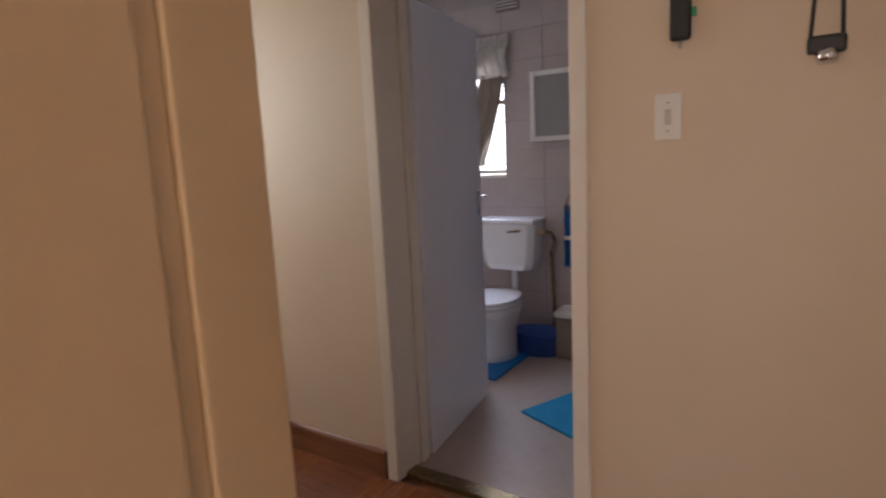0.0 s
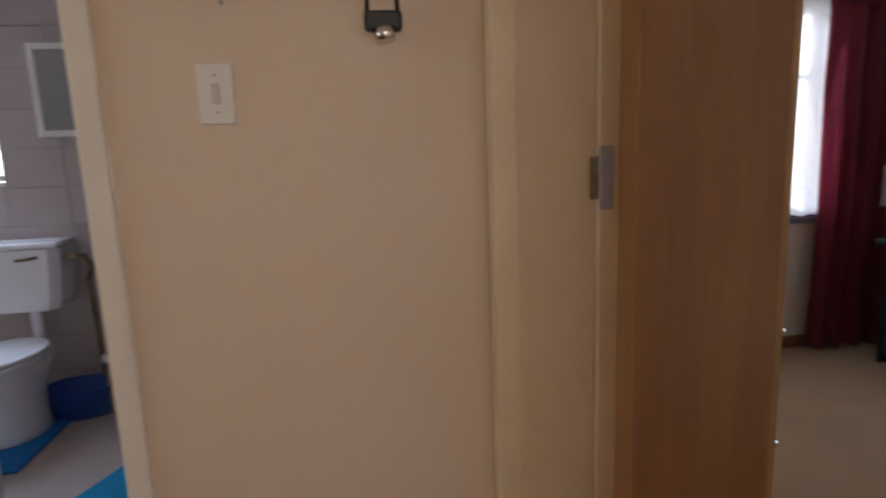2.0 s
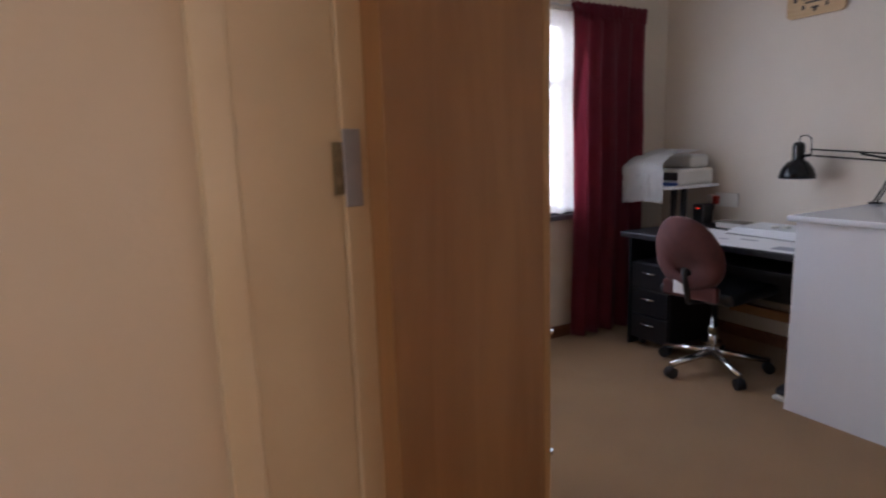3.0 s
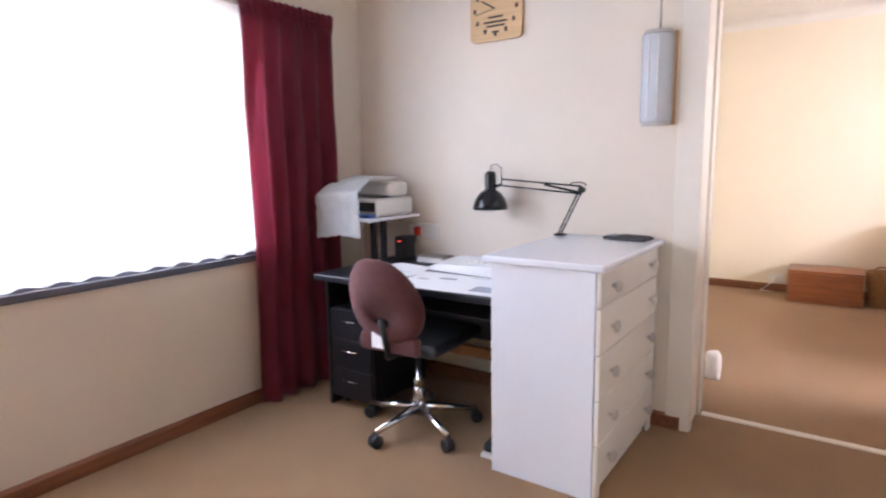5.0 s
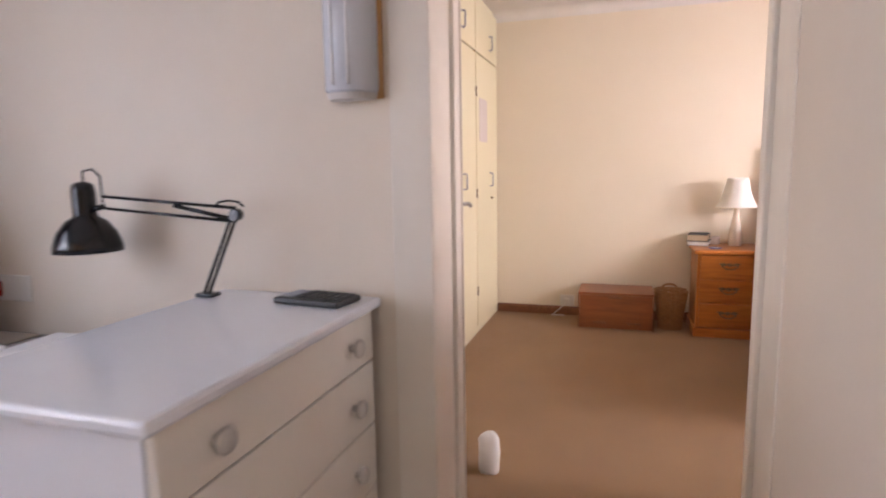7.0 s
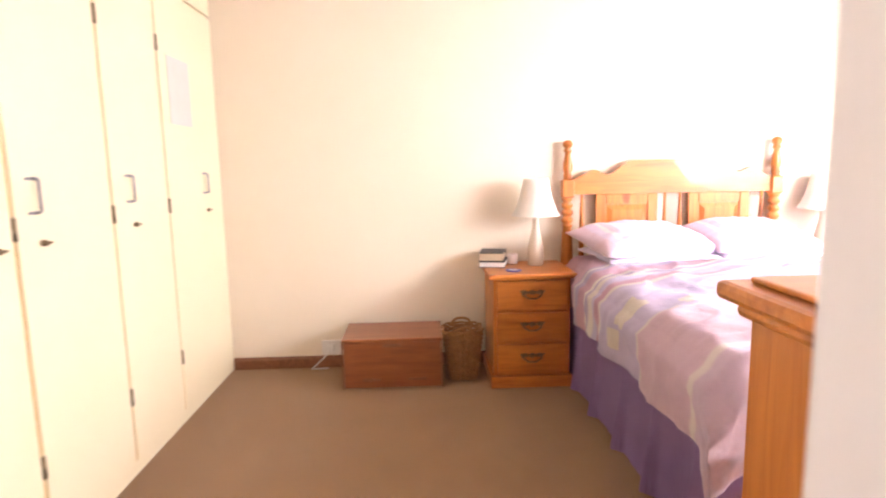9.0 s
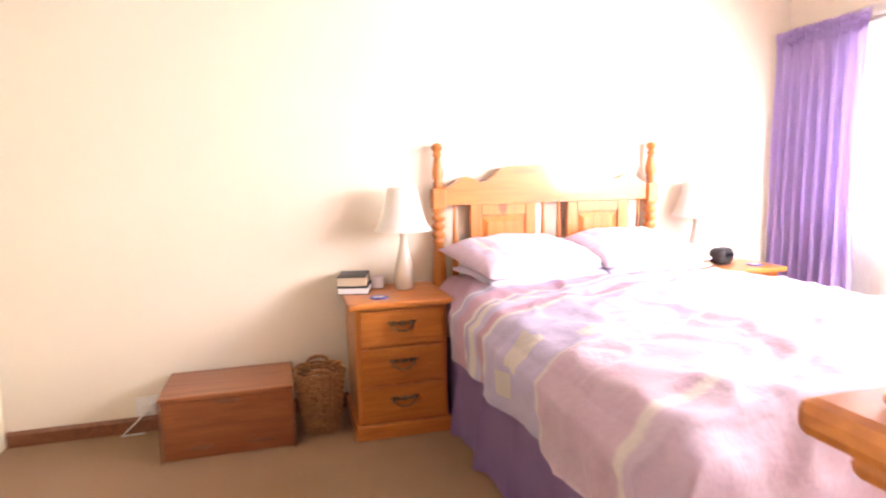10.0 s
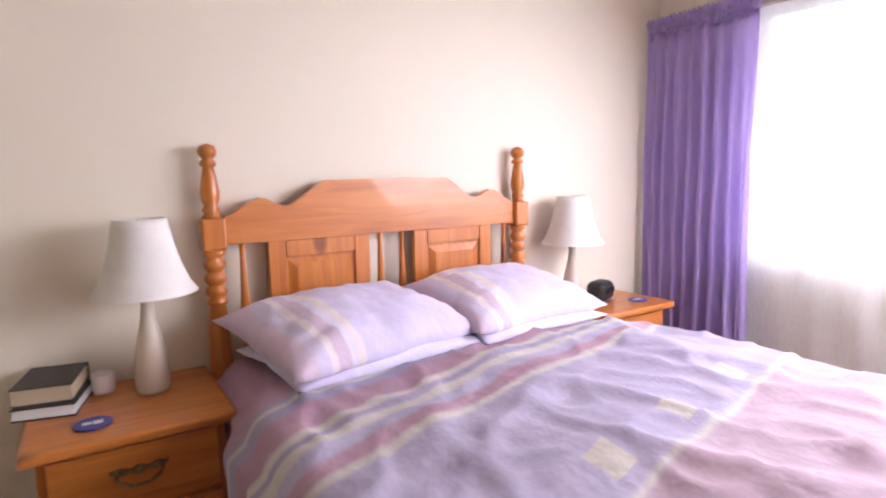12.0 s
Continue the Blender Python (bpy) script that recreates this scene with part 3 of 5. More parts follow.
def flush_door(name, hinge, angle, width, height, mat, label, handle_z, side):
    """A flush door leaf; it runs from its hinge along local x."""
    ob = tagged(thing(name, hinge, label, "door", turn=angle), kind="structure")
    part("leaf", boxed(((0.0, -0.02, 0.012), (width, 0.02, height)), bevel=0.003), mat, ob)
    for sgn in (-1, 1):
        h = part("door_handle", boxed(((width - 0.075, sgn * 0.0225 - 0.0025, handle_z - 0.09), (width - 0.04, sgn * 0.0225 + 0.0025, handle_z + 0.05)), bevel=0.001), CHROME, ob, "chrome lever handle on a plate")
        bm = bmesh.new()
        tube(bm, [(width - 0.057, sgn * 0.024, handle_z + 0.015), (width - 0.057, sgn * 0.058, handle_z + 0.015), (width - 0.16, sgn * 0.058, handle_z + 0.012)], 0.008, 8)
        part("lever", bm, CHROME, h)
    for z in (0.2, 1.0, 1.8):
        part("hinge", rod(bmesh.new(), (-0.008, side * 0.024, z), (-0.008, side * 0.024, z + 0.09), 0.007), STEEL, ob)
    part("latch", boxed(((width, -0.011, handle_z - 0.06), (width + 0.003, 0.011, handle_z + 0.03))), STEEL, ob)
    return ob


flush_door("door_1", (-0.575, 1.800, 0), 98.5, 0.75, 2.03, DOOR_WHITE, "open white flush bathroom door with chrome lever", 1.14, 1)
flush_door("door_2", (XB1 + 0.03, 1.275, 0), 16, 0.76, 2.03, FRAME_WHITE, "open cream flush bedroom door", 1.10, 1)

# ---- bathroom ----
def toilet():
    ob = thing("toilet", (-0.91, Y_BATH - 0.008, 0), "white porcelain toilet with a low cistern", "toilet")
    bm = bmesh.new()
    rings = []
    for z, w, y0, y1 in ((0.58, 0.165, -0.175, -0.01), (0.62, 0.185, -0.185, -0.005), (0.75, 0.205, -0.195, -0.004), (0.90, 0.215, -0.20, -0.004)):
        rings.append([bm.verts.new(p) for p in ((-w, y1, z), (w, y1, z), (w, y0 + 0.04, z), (w - 0.04, y0, z), (-w + 0.04, y0, z), (-w, y0 + 0.04, z))])
    for a, b in zip(rings, rings[1:]):
        for i in range(6):
            bm.faces.new((a[i], a[(i + 1) % 6], b[(i + 1) % 6], b[i]))
    bm.faces.new(rings[0]), bm.faces.new(rings[-1])
    cis = part("cistern", bm, PORCELAIN, ob)
    part("lid", boxed(((-0.225, -0.212, 0.902), (0.225, -0.002, 0.935)), bevel=0.012), PORCELAIN, cis)
    bm = bmesh.new()
    tube(bm, [(0.12, -0.2, 0.86), (0.12, -0.225, 0.86), (0.04, -0.228, 0.853)], 0.008)
    part("flush_lever", bm, BRASS, cis)
    bm = bmesh.new()
    prof = ((0.0, 0.13, 0.19, -0.33), (0.06, 0.115, 0.17, -0.33), (0.2, 0.12, 0.18, -0.34), (0.32, 0.17, 0.24, -0.37), (0.40, 0.19, 0.26, -0.38))
    rows = []
    for z, w, d, cy in prof:
        rows.append([bm.verts.new((w * math.cos(k * math.pi / 12), cy + d * math.sin(k * math.pi / 12), z)) for k in range(24)])
    for a, b in zip(rows, rows[1:]):
        for k in range(24):
            bm.faces.new((a[k], a[(k + 1) % 24], b[(k + 1) % 24], b[k])).smooth = True
    bm.faces.new(rows[0]), bm.faces.new(rows[-1])
    part("pan", bm, PORCELAIN, ob)
    for nm, z0, z1, s in (("seat", 0.404, 0.424, 1.04), ("seat_lid", 0.428, 0.448, 1.0)):
        bm = bmesh.new()
        r0 = [bm.verts.new((0.19 * s * math.cos(k * math.pi / 16), -0.40 + 0.245 * s * math.sin(k * math.pi / 16), z0)) for k in range(32)]
        r1 = [bm.verts.new((v.co.x, v.co.y, z1 - 0.004)) for v in r0]
        r2 = [bm.verts.new((v.co.x * 0.95, -0.40 + (v.co.y + 0.40) * 0.95, z1)) for v in r0]
        for a, b in ((r0, r1), (r1, r2)):
            for k in range(32):
                bm.faces.new((a[k], a[(k + 1) % 32], b[(k + 1) % 32], b[k])).smooth = True
        bm.faces.new(r0), bm.faces.new(r2)
        part(nm, bm, PORCELAIN, ob)
    part("flush_pipe", rod(bmesh.new(), (0.02, -0.08, 0.3), (0.02, -0.08, 0.59), 0.026), PORCELAIN, ob)
    bm = bmesh.new()
    tube(bm, [(0.215, -0.1, 0.84), (0.30, -0.09, 0.84), (0.31, -0.05, 0.78), (0.27, -0.03, 0.7), (0.28, -0.03, 0.5), (0.29, -0.03, 0.16)], 0.012)
    part("supply_pipe", bm, BRASS, ob)
    part("stop_tap", boxed(((0.225, -0.125, 0.83), (0.275, -0.085, 0.86)), bevel=0.006), BRASS, ob)
    return ob


toilet()


def mirror_cabinet():
    ob = thing("bathroom_cabinet", (-0.45, Y_BATH - 0.008, 1.45), "white framed bathroom cabinet with a grey glass door", "cabinet")
    part("body", boxed(((-0.285, -0.09, 0), (0.285, 0, 0.45)), bevel=0.003), WHITE_PLASTIC, ob)
    part("frame", boxed(((-0.285, -0.105, 0), (-0.255, -0.091, 0.45)), ((0.255, -0.105, 0), (0.285, -0.091, 0.45)), ((-0.254, -0.105, 0), (0.254, -0.091, 0.03)), ((-0.254, -0.105, 0.42), (0.254, -0.091, 0.45)), bevel=0.002), WHITE_PLASTIC, ob)
    part("glass_door", boxed(((-0.254, -0.098, 0.031), (0.254, -0.092, 0.419))), MIRROR, ob)


mirror_cabinet()
vent = thing("air_vent", (-0.93, Y_BATH - 0.008, 2.33), "grey slatted air vent high on the tiled wall", "air vent")
part("frame", boxed(((-0.085, -0.010, 0), (0.085, 0, 0.15)), bevel=0.002), TAN_PLASTIC, vent)
for k in range(6):
    part("slat", boxed(((-0.075, -0.022, 0.016 + k * 0.022), (0.075, -0.011, 0.024 + k * 0.022))), KNOB, vent)
towel = thing("hand_towel", (-0.44, Y_BATH - 0.008, 0.60), "blue hand towel hanging from a ring", "towel")
part("cloth", drape(-0.09, 0.09, 0.0, 0.42, 3, 0.012, 21), BLUE_TOWEL, towel).location = (0, -0.045, 0)
part("stripe", boxed(((-0.085, -0.068, 0.19), (0.085, -0.063, 0.215))), WHITE_CLOTH, towel)
bm = bmesh.new()
tube(bm, [(0.075 * math.cos(a * math.pi / 8), -0.045, 0.43 + 0.075 * math.sin(a * math.pi / 8)) for a in range(17)], 0.006, 6)
rod(bm, (0, 0, 0.505), (0, -0.045, 0.505), 0.012)
part("ring", bm, BRASS, towel)
solid("pedestal_mat", boxed(((-0.26, -0.30, 0), (0.14, 0.30, 0.014)), bevel=0.006), BLUE_TOWEL, "dark blue pedestal mat round the toilet", "bath mat", (-0.86, 3.03, 0.0))
solid("bath_mat", boxed(((-0.05, -0.27, 0), (0.42, 0.30, 0.014)), bevel=0.006), BLUE_MAT, "bright blue towelling bath mat on the vinyl", "bath mat", (-0.24, 2.63, 0.0)).rotation_euler = (0, 0, radians(-24))
basin = thing("plastic_basin", (-0.70, 3.34, 0), "dark blue plastic tub against the wall", "tub")
bm = lathe(bmesh.new(), [(0.11, 0.001), (0.13, 0.15), (0.14, 0.155), (0.135, 0.16), (0.122, 0.15), (0.10, 0.012)], seg=28)
for v in bm.verts:
    v.co.x *= 1.45
part("bowl", bm, BLUE_PLASTIC, basin)
binn = thing("pedal_bin", (-0.45, 3.36, 0), "tan bathroom bin with a white lid", "bin")
part("body", boxed(((-0.10, -0.09, 0), (0.10, 0.09, 0.28)), bevel=0.02), TAN_PLASTIC, binn)
part("lid", boxed(((-0.107, -0.097, 0.282), (0.107, 0.097, 0.33)), bevel=0.015), WHITE_PLASTIC, binn)
globe = thing("ceiling_globe", (-0.72, 3.2, 2.42), "white glass ceiling globe light", "ceiling light")
part("globe", lathe(bmesh.new(), [(0.03, -0.02), (0.10, 0.0), (0.13, 0.06), (0.11, 0.115), (0.06, 0.135)], seg=24), PORCELAIN, globe)
swag = drape(-0.1, 0.1, 1.3, 1.92, 2, 0.02, 31)
for v in swag.verts:
    v.co.x += -0.32 * max(0.0, 1.92 - v.co.z) ** 1.3
solid("tied_net_curtain", swag, TAN_PLASTIC, "thin brownish curtain tied across the bathroom window", "curtain", (-1.06, Y_BATH - 0.03, 0))

# ---- study ----
def tall_cupboard():
    ob = thing("tall_cupboard", (XH1 + 0.004, 1.385, 0), "tall brown wood-veneer cupboard beside the study door", "cupboard")
    part("side_panel", boxed(((0.0, 0.0, 0.0), (0.366, 0.018, 2.2)), bevel=0.001), CUPBOARD_BROWN, ob)
    part("side_panel", boxed(((0.0, 0.88, 0.0), (0.366, 0.90, 2.2))), CUPBOARD_BROWN, ob)
    part("top_panel", boxed(((0.0, 0.019, 2.18), (0.366, 0.879, 2.2))), CUPBOARD_BROWN, ob)
    part("back_panel", boxed(((0.001, 0.019, 0.0), (0.011, 0.879, 2.179))), CUPBOARD_BROWN, ob)
    for k in range(2):
        d = part("door", boxed(((0.368, 0.002 + k * 0.449, 0.05), (0.387, 0.447 + k * 0.449, 2.195)), bevel=0.002), CUPBOARD_EDGE, ob)
        part("knob", lathe(bmesh.new(), [(0.008, 0), (0.014, 0.02), (0.01, 0.026)], (0.396, 0.40 + k * 0.10, 1.1)), BRASS, d)
        for z in (0.545, 0.84, 1.75):
            part("hinge", rod(bmesh.new(), (0.390, 0.003 + k * 0.893, z), (0.390, 0.003 + k * 0.893, z + 0.012), 0.004), CHROME, d)


tall_cupboard()


def chest_of_drawers():
    """Five drawers that face the walkway; one end stands against the wall."""
    ob = thing("chest_of_drawers", (3.622, 1.42, 0), "white melamine chest of drawers with grey round knobs", "chest of drawers")
    w, d, h = 0.765, 0.455, 0.897
    part("side_panel", boxed(((0, 0.02, 0), (0.016, d, h)), bevel=0.001), COOL_LIT_MELAMINE, ob)
    part("side_panel", boxed(((w - 0.016, 0.02, 0), (w, d, h)), bevel=0.001), COOL_LIT_MELAMINE, ob)
    part("back_panel", boxed(((0.017, d - 0.012, 0.05), (w - 0.017, d - 0.002, h))), COOL_LIT_MELAMINE, ob)
    part("top", boxed(((-0.03, -0.02, h + 0.001), (w + 0.02, d + 0.03, h + 0.028)), bevel=0.008), COOL_LIT_MELAMINE, ob)
    z = h - 0.004
    for k, dh in enumerate((0.135, 0.175, 0.175, 0.175, 0.160)):
        dr = part("drawer", boxed(((0.003, 0.0, z - dh + 0.003), (w - 0.003, 0.018, z)), bevel=0.003), DRAWER_WHITE, ob)
        for x in (0.13, w - 0.13):
            bm = lathe(bmesh.new(), [(0.009, 0), (0.009, 0.012), (0.022, 0.017), (0.024, 0.024), (0.018, 0.031), (0.004, 0.033)], seg=18)
            bmesh.ops.rotate(bm, verts=bm.verts[:], matrix=Matrix.Rotation(radians(90), 3, "X"))
            bmesh.ops.translate(bm, verts=bm.verts[:], vec=(x, 0.0, z - dh / 2))
            part("knob", bm, KNOB, dr)
        z -= dh + 0.002
    part("plinth", boxed(((0.06, 0.03, 0.0), (w - 0.06, 0.045, z - 0.002))), DRAWER_WHITE, ob)
    part("foot", boxed(((0.004, 0.004, 0), (0.055, 0.019, 0.07)), bevel=0.004), DRAWER_WHITE, ob)
    part("foot", boxed(((w - 0.055, 0.004, 0), (w - 0.004, 0.019, 0.07)), bevel=0.004), DRAWER_WHITE, ob)


chest_of_drawers()

calc = thing("calculator", (4.31, 1.54, 0.9255), "black desktop calculator lying on the white chest", "calculator", turn=82)
part("case", boxed(((-0.10, -0.055, 0), (0.10, 0.055, 0.016)), bevel=0.005), BLACK_PLASTIC, calc)
for i in range(6):
    for j in range(3):
        part("key", boxed(((-0.09 + i * 0.022, -0.045 + j * 0.03, 0.0165), (-0.074 + i * 0.022, -0.022 + j * 0.03, 0.020)), bevel=0.001), LEATHER, calc)
part("display", boxed(((0.05, -0.04, 0.0165), (0.09, 0.04, 0.018))), GREY_PRINT, calc)



def desk_lamp():
    """A sprung-arm lamp clamped behind the chest."""
    ob = thing("desk_lamp", (4.30, 1.875, 0.925), "black enamel sprung-arm desk lamp clamped beside the chest", "desk lamp")
    part("clamp", boxed(((-0.02, -0.03, 0.001), (0.02, 0.025, 0.012)), bevel=0.003), BLACK_GLOSS, ob)
    base, elbow, head = Vector((0, 0, 0.012)), Vector((0.0, -0.110, 0.237)), Vector((-0.02, 0.315, 0.270))
    bm = bmesh.new()
    for o in (-0.008, 0.008):
        rod(bm, base + Vector((0, o, 0)), elbow + Vector((0, o, 0)), 0.0045, 8)
    part("lower_arm", bm, BLACK_GLOSS, ob)
    bm = bmesh.new()
    rod(bm, elbow + Vector((0, 0, 0.008)), head + Vector((0, 0, 0.008)), 0.0045, 8)
    rod(bm, elbow + Vector((0, 0, -0.028)), head + Vector((0, -0.01, -0.026)), 0.0045, 8)
    rod(bm, elbow + Vector((0, 0.02, -0.02)), elbow.lerp(head, 0.45) + Vector((0, 0, 0.0)), 0.006, 8)
    part("upper_arm", bm, BLACK_GLOSS, ob)
    bm = bmesh.new()
    tube(bm, [elbow + Vector((0.0, 0.045 * math.cos(a) + 0.02, 0.012 + 0.016 * math.sin(a))) for a in (0, 0.8, 1.57, 2.3, 3.14)], 0.003, 6)
    rod(bm, elbow + Vector((-0.012, 0, -0.01)), elbow + Vector((0.012, 0, -0.01)), 0.016, 12)
    part("joint", bm, BLACK_GLOSS, ob)
    hx, hy, hz = head + Vector((0, 0.07, -0.10))
    bm = lathe(bmesh.new(), [(0.092, -0.05), (0.090, -0.03), (0.078, 0.005), (0.054, 0.038), (0.034, 0.05), (0.031, 0.056), (0.031, 0.125), (0.027, 0.142), (0.014, 0.150)], (hx, hy, hz), 28)
    part("shade", bm, BLACK_GLOSS, ob)
    bm = bmesh.new()
    tube(bm, [(hx, hy + 0.0, hz + 0.14), (hx, hy - 0.005, hz + 0.18), (hx, hy - 0.04, hz + 0.185), (hx, hy - 0.065, hz + 0.165), (hx, hy - 0.068, hz + 0.09)], 0.003, 6)
    rod(bm, (hx, hy - 0.025, hz + 0.07), (hx, hy - 0.07, hz + 0.08), 0.008)
    part("bracket", bm, BLACK_GLOSS, ob)


desk_lamp()


def desk():
    ob = thing("desk", (3.68, 1.86, 0), "black laminate computer desk with a raised printer shelf", "desk")
    part("desktop", boxed(((-0.02, 0.02, 0.70), (0.73, 1.10, 0.735)), bevel=0.006), BLACK, ob)
    part("end_panel", boxed(((0.06, 0.02, 0), (0.70, 0.04, 0.699))), BLACK, ob)
    part("end_panel", boxed(((0.06, 1.082, 0), (0.70, 1.10, 0.699))), BLACK, ob)
    part("back_panel", boxed(((0.66, 0.041, 0.30), (0.675, 1.081, 0.699))), BLACK, ob)
    part("foot_rail", boxed(((0.62, 0.041, 0.20), (0.66, 0.78, 0.26)), bevel=0.004), CUPBOARD_BROWN, ob)
    part("keyboard_shelf", boxed(((0.02, 0.041, 0.61), (0.50, 0.76, 0.628))), BLACK, ob)
    part("shelf", boxed(((0.28, 0.97, 0.975), (0.73, 1.29, 0.992)), bevel=0.003), PAPER, ob, "pale-edged raised printer shelf")
    for y in (0.99, 1.065):
        part("shelf_post", boxed(((0.42, y, 0.736), (0.45, y + 0.03, 0.974)), bevel=0.003), BLACK, ob)


desk()


def pedestal():
    ob = thing("drawer_pedestal", (3.74, 2.65, 0), "black three-drawer pedestal on castors under the desk", "drawer unit")
    part("body", boxed(((0.02, 0, 0.05), (0.46, 0.285, 0.54)), bevel=0.004), BLACK, ob)
    for k in range(3):
        d = part("drawer", boxed(((0.0, 0.004, 0.056 + k * 0.162), (0.019, 0.281, 0.212 + k * 0.162)), bevel=0.003), BLACK, ob)
        bm = bmesh.new()
        z = 0.16 + k * 0.162
        tube(bm, [(0, 0.098, z), (-0.018, 0.103, z), (-0.018, 0.183, z), (0, 0.188, z)], 0.004, 6)
        part("handle", bm, CHROME, d, "thin chrome bow handle")
    for x, y in ((0.07, 0.04), (0.07, 0.245), (0.40, 0.04), (0.40, 0.245)):
        part("castor", rod(bmesh.new(), (x, y - 0.012, 0.025), (x, y + 0.012, 0.025), 0.024, 14), BLACK_PLASTIC, ob)


pedestal()


def office_chair():
    ob = thing("office_chair", (3.775, 2.37, 0), "maroon cloth swivel chair on a chrome five-star base", "office chair", turn=3)
    for k in range(5):
        a = radians(72 * k + 168)
        c, s = math.cos(a), math.sin(a)
        bm = bmesh.new()
        rod(bm, (0.02 * c, 0.02 * s, 0.105), (0.29 * c, 0.29 * s, 0.075), 0.024, 10, 0.015)
        leg = part("leg", bm, CHROME, ob)
        bm = rod(bmesh.new(), (0.285 * c - 0.022 * s, 0.285 * s + 0.022 * c, 0.031), (0.285 * c + 0.022 * s, 0.285 * s - 0.022 * c, 0.031), 0.030, 16)
        rod(bm, (0.285 * c, 0.285 * s, 0.03), (0.285 * c, 0.285 * s, 0.075), 0.008)
        part("castor", bm, BLACK_PLASTIC, leg)
    bm = lathe(bmesh.new(), [(0.03, 0.07), (0.03, 0.20), (0.024, 0.21), (0.018, 0.215), (0.016, 0.40)], seg=18)
    part("gas_column", bm, CHROME, ob)
    part("column_collar", lathe(bmesh.new(), [(0.026, 0.214), (0.028, 0.225), (0.026, 0.25)], seg=18), BRASS, ob)
    part("mechanism", boxed(((-0.10, -0.07, 0.40), (0.12, 0.07, 0.43)), bevel=0.008), BLACK_PLASTIC, ob)
    bm = bmesh.new()
    box(bm, (-0.20, -0.22, 0.432), (0.25, 0.22, 0.495), 0.03, 4)
    part("seat", bm, BLACK_PLASTIC, ob, "dark padded seat")
    # backrest: an oval cushion with an oval hole, facing local +x
    bm = bmesh.new()
    n = 36
    loops = []
    for x, so, k in ((-0.012, 0.93, 0), (-0.035, 1.0, 1), (-0.055, 0.93, 2)):
        loops.append([bm.verts.new((x - 0.20, 0.200 * so * math.copysign(abs(math.sin(2 * math.pi * i / n)) ** 0.85, math.sin(2 * math.pi * i / n)) * (1.0 - 0.10 * math.cos(2 * math.pi * i / n)), 0.695 + 0.20 * so * math.cos(2 * math.pi * i / n))) for i in range(n)])
    holes = []
    for x in (-0.010, -0.057):
        holes.append([bm.verts.new((x - 0.20, 0.040 * math.sin(2 * math.pi * i / n), 0.60 + 0.026 * math.cos(2 * math.pi * i / n))) for i in range(n)])
    chain = [holes[0], loops[0], loops[1], loops[2], holes[1], holes[0]]
    for a, b in zip(chain, chain[1:]):
        for i in range(n):
            bm.faces.new((a[i], a[(i + 1) % n], b[(i + 1) % n], b[i])).smooth = True
    for v in bm.verts:
        v.co.x += 0.9 * v.co.y ** 2 - 0.24 * (v.co.z - 0.5)
    part("backrest", bm, CHAIR_CLOTH, ob)
    bm = bmesh.new()
    box(bm, (-0.245, -0.16, 0.45), (-0.205, 0.16, 0.535), 0.015, 3)
    part("back_shell", bm, CHAIR_CLOTH, ob)
    bm = bmesh.new()
    tube(bm, [(-0.05, 0, 0.41), (-0.235, 0, 0.43), (-0.285, 0, 0.62)], 0.016, 8)
    part("back_bar", bm, BLACK_PLASTIC, ob)
    part("paper_tag", boxed(((-0.262, 0.01, 0.475), (-0.258, 0.075, 0.545))), PAPER, ob, "white paper tag tied to the chair")


office_chair()

printer = thing("printer", (4.08, 2.90, 0.992), "pale grey inkjet printer partly covered by a cloth", "printer")
bm = bmesh.new()
box(bm, (-0.03, -0.05, 0.0), (0.30, 0.24, 0.105), 0.02, 3)
part("body", bm, WHITE_PLASTIC, printer)
bm = bmesh.new()
box(bm, (0.10, -0.035, 0.106), (0.28, 0.22, 0.195), 0.03, 3)
part("paper_feed", bm, WHITE_PLASTIC, printer)
part("output_tray", boxed(((-0.09, -0.04, 0.004), (-0.031, 0.21, 0.022)), bevel=0.003), BLUE_PLASTIC, printer, "dark blue paper tray")
part("slot", boxed(((-0.034, -0.035, 0.035), (-0.030, 0.20, 0.085))), BLACK_PLASTIC, printer)


def draped_cloth():
    """A cloth laid over the printer: flat on top, hanging in front, crumpled."""
    bm = bmesh.new()
    nu, nv = 30, 26
    grid = []
    for j in range(nv + 1):
        row = []
        for i in range(nu + 1):
            u, v = i / nu, j / nv
            y = 0.33 * u - 0.03
            s = v * 0.53
            if s < 0.22:
                x, z = 0.19 - s, 0.225 - 0.02 * s / 0.22
            else:
                x, z = -0.03 - 0.12 * min(1, (s - 0.22) / 0.06) ** 0.7, 0.205 - (s - 0.22) * 0.98
            w = 0.030 * noise.noise((u * 4, v * 3, 2.0)) + 0.014 * noise.noise((u * 11, v * 9, 5.0))
            x -= abs(w) + 0.018 * v * math.sin(u * 9) * 0.6
            z += w * 0.6 - 0.03 * u * v + 0.02 * math.sin(u * 3.14) * v
            row.append(bm.verts.new((x, y, z)))
        grid.append(row)
    for a, b in zip(grid, grid[1:]):
        for i in range(nu):
            bm.faces.new((a[i], a[i + 1], b[i + 1], b[i])).smooth = True
    bmesh.ops.solidify(bm, geom=bm.faces[:], thickness=0.003)
    solid("dust_cloth", bm, WHITE_CLOTH, "crumpled white cloth draped over the printer", "cloth", (4.08, 2.90, 0.992))


draped_cloth()

socket = thing("wall_socket", (XB0, 2.80, 0.885), "white double wall socket with a red plug", "wall socket")
part("plate", boxed(((-0.010, -0.10, -0.045), (0, 0.06, 0.045)), bevel=0.003), WHITE_PLASTIC, socket)
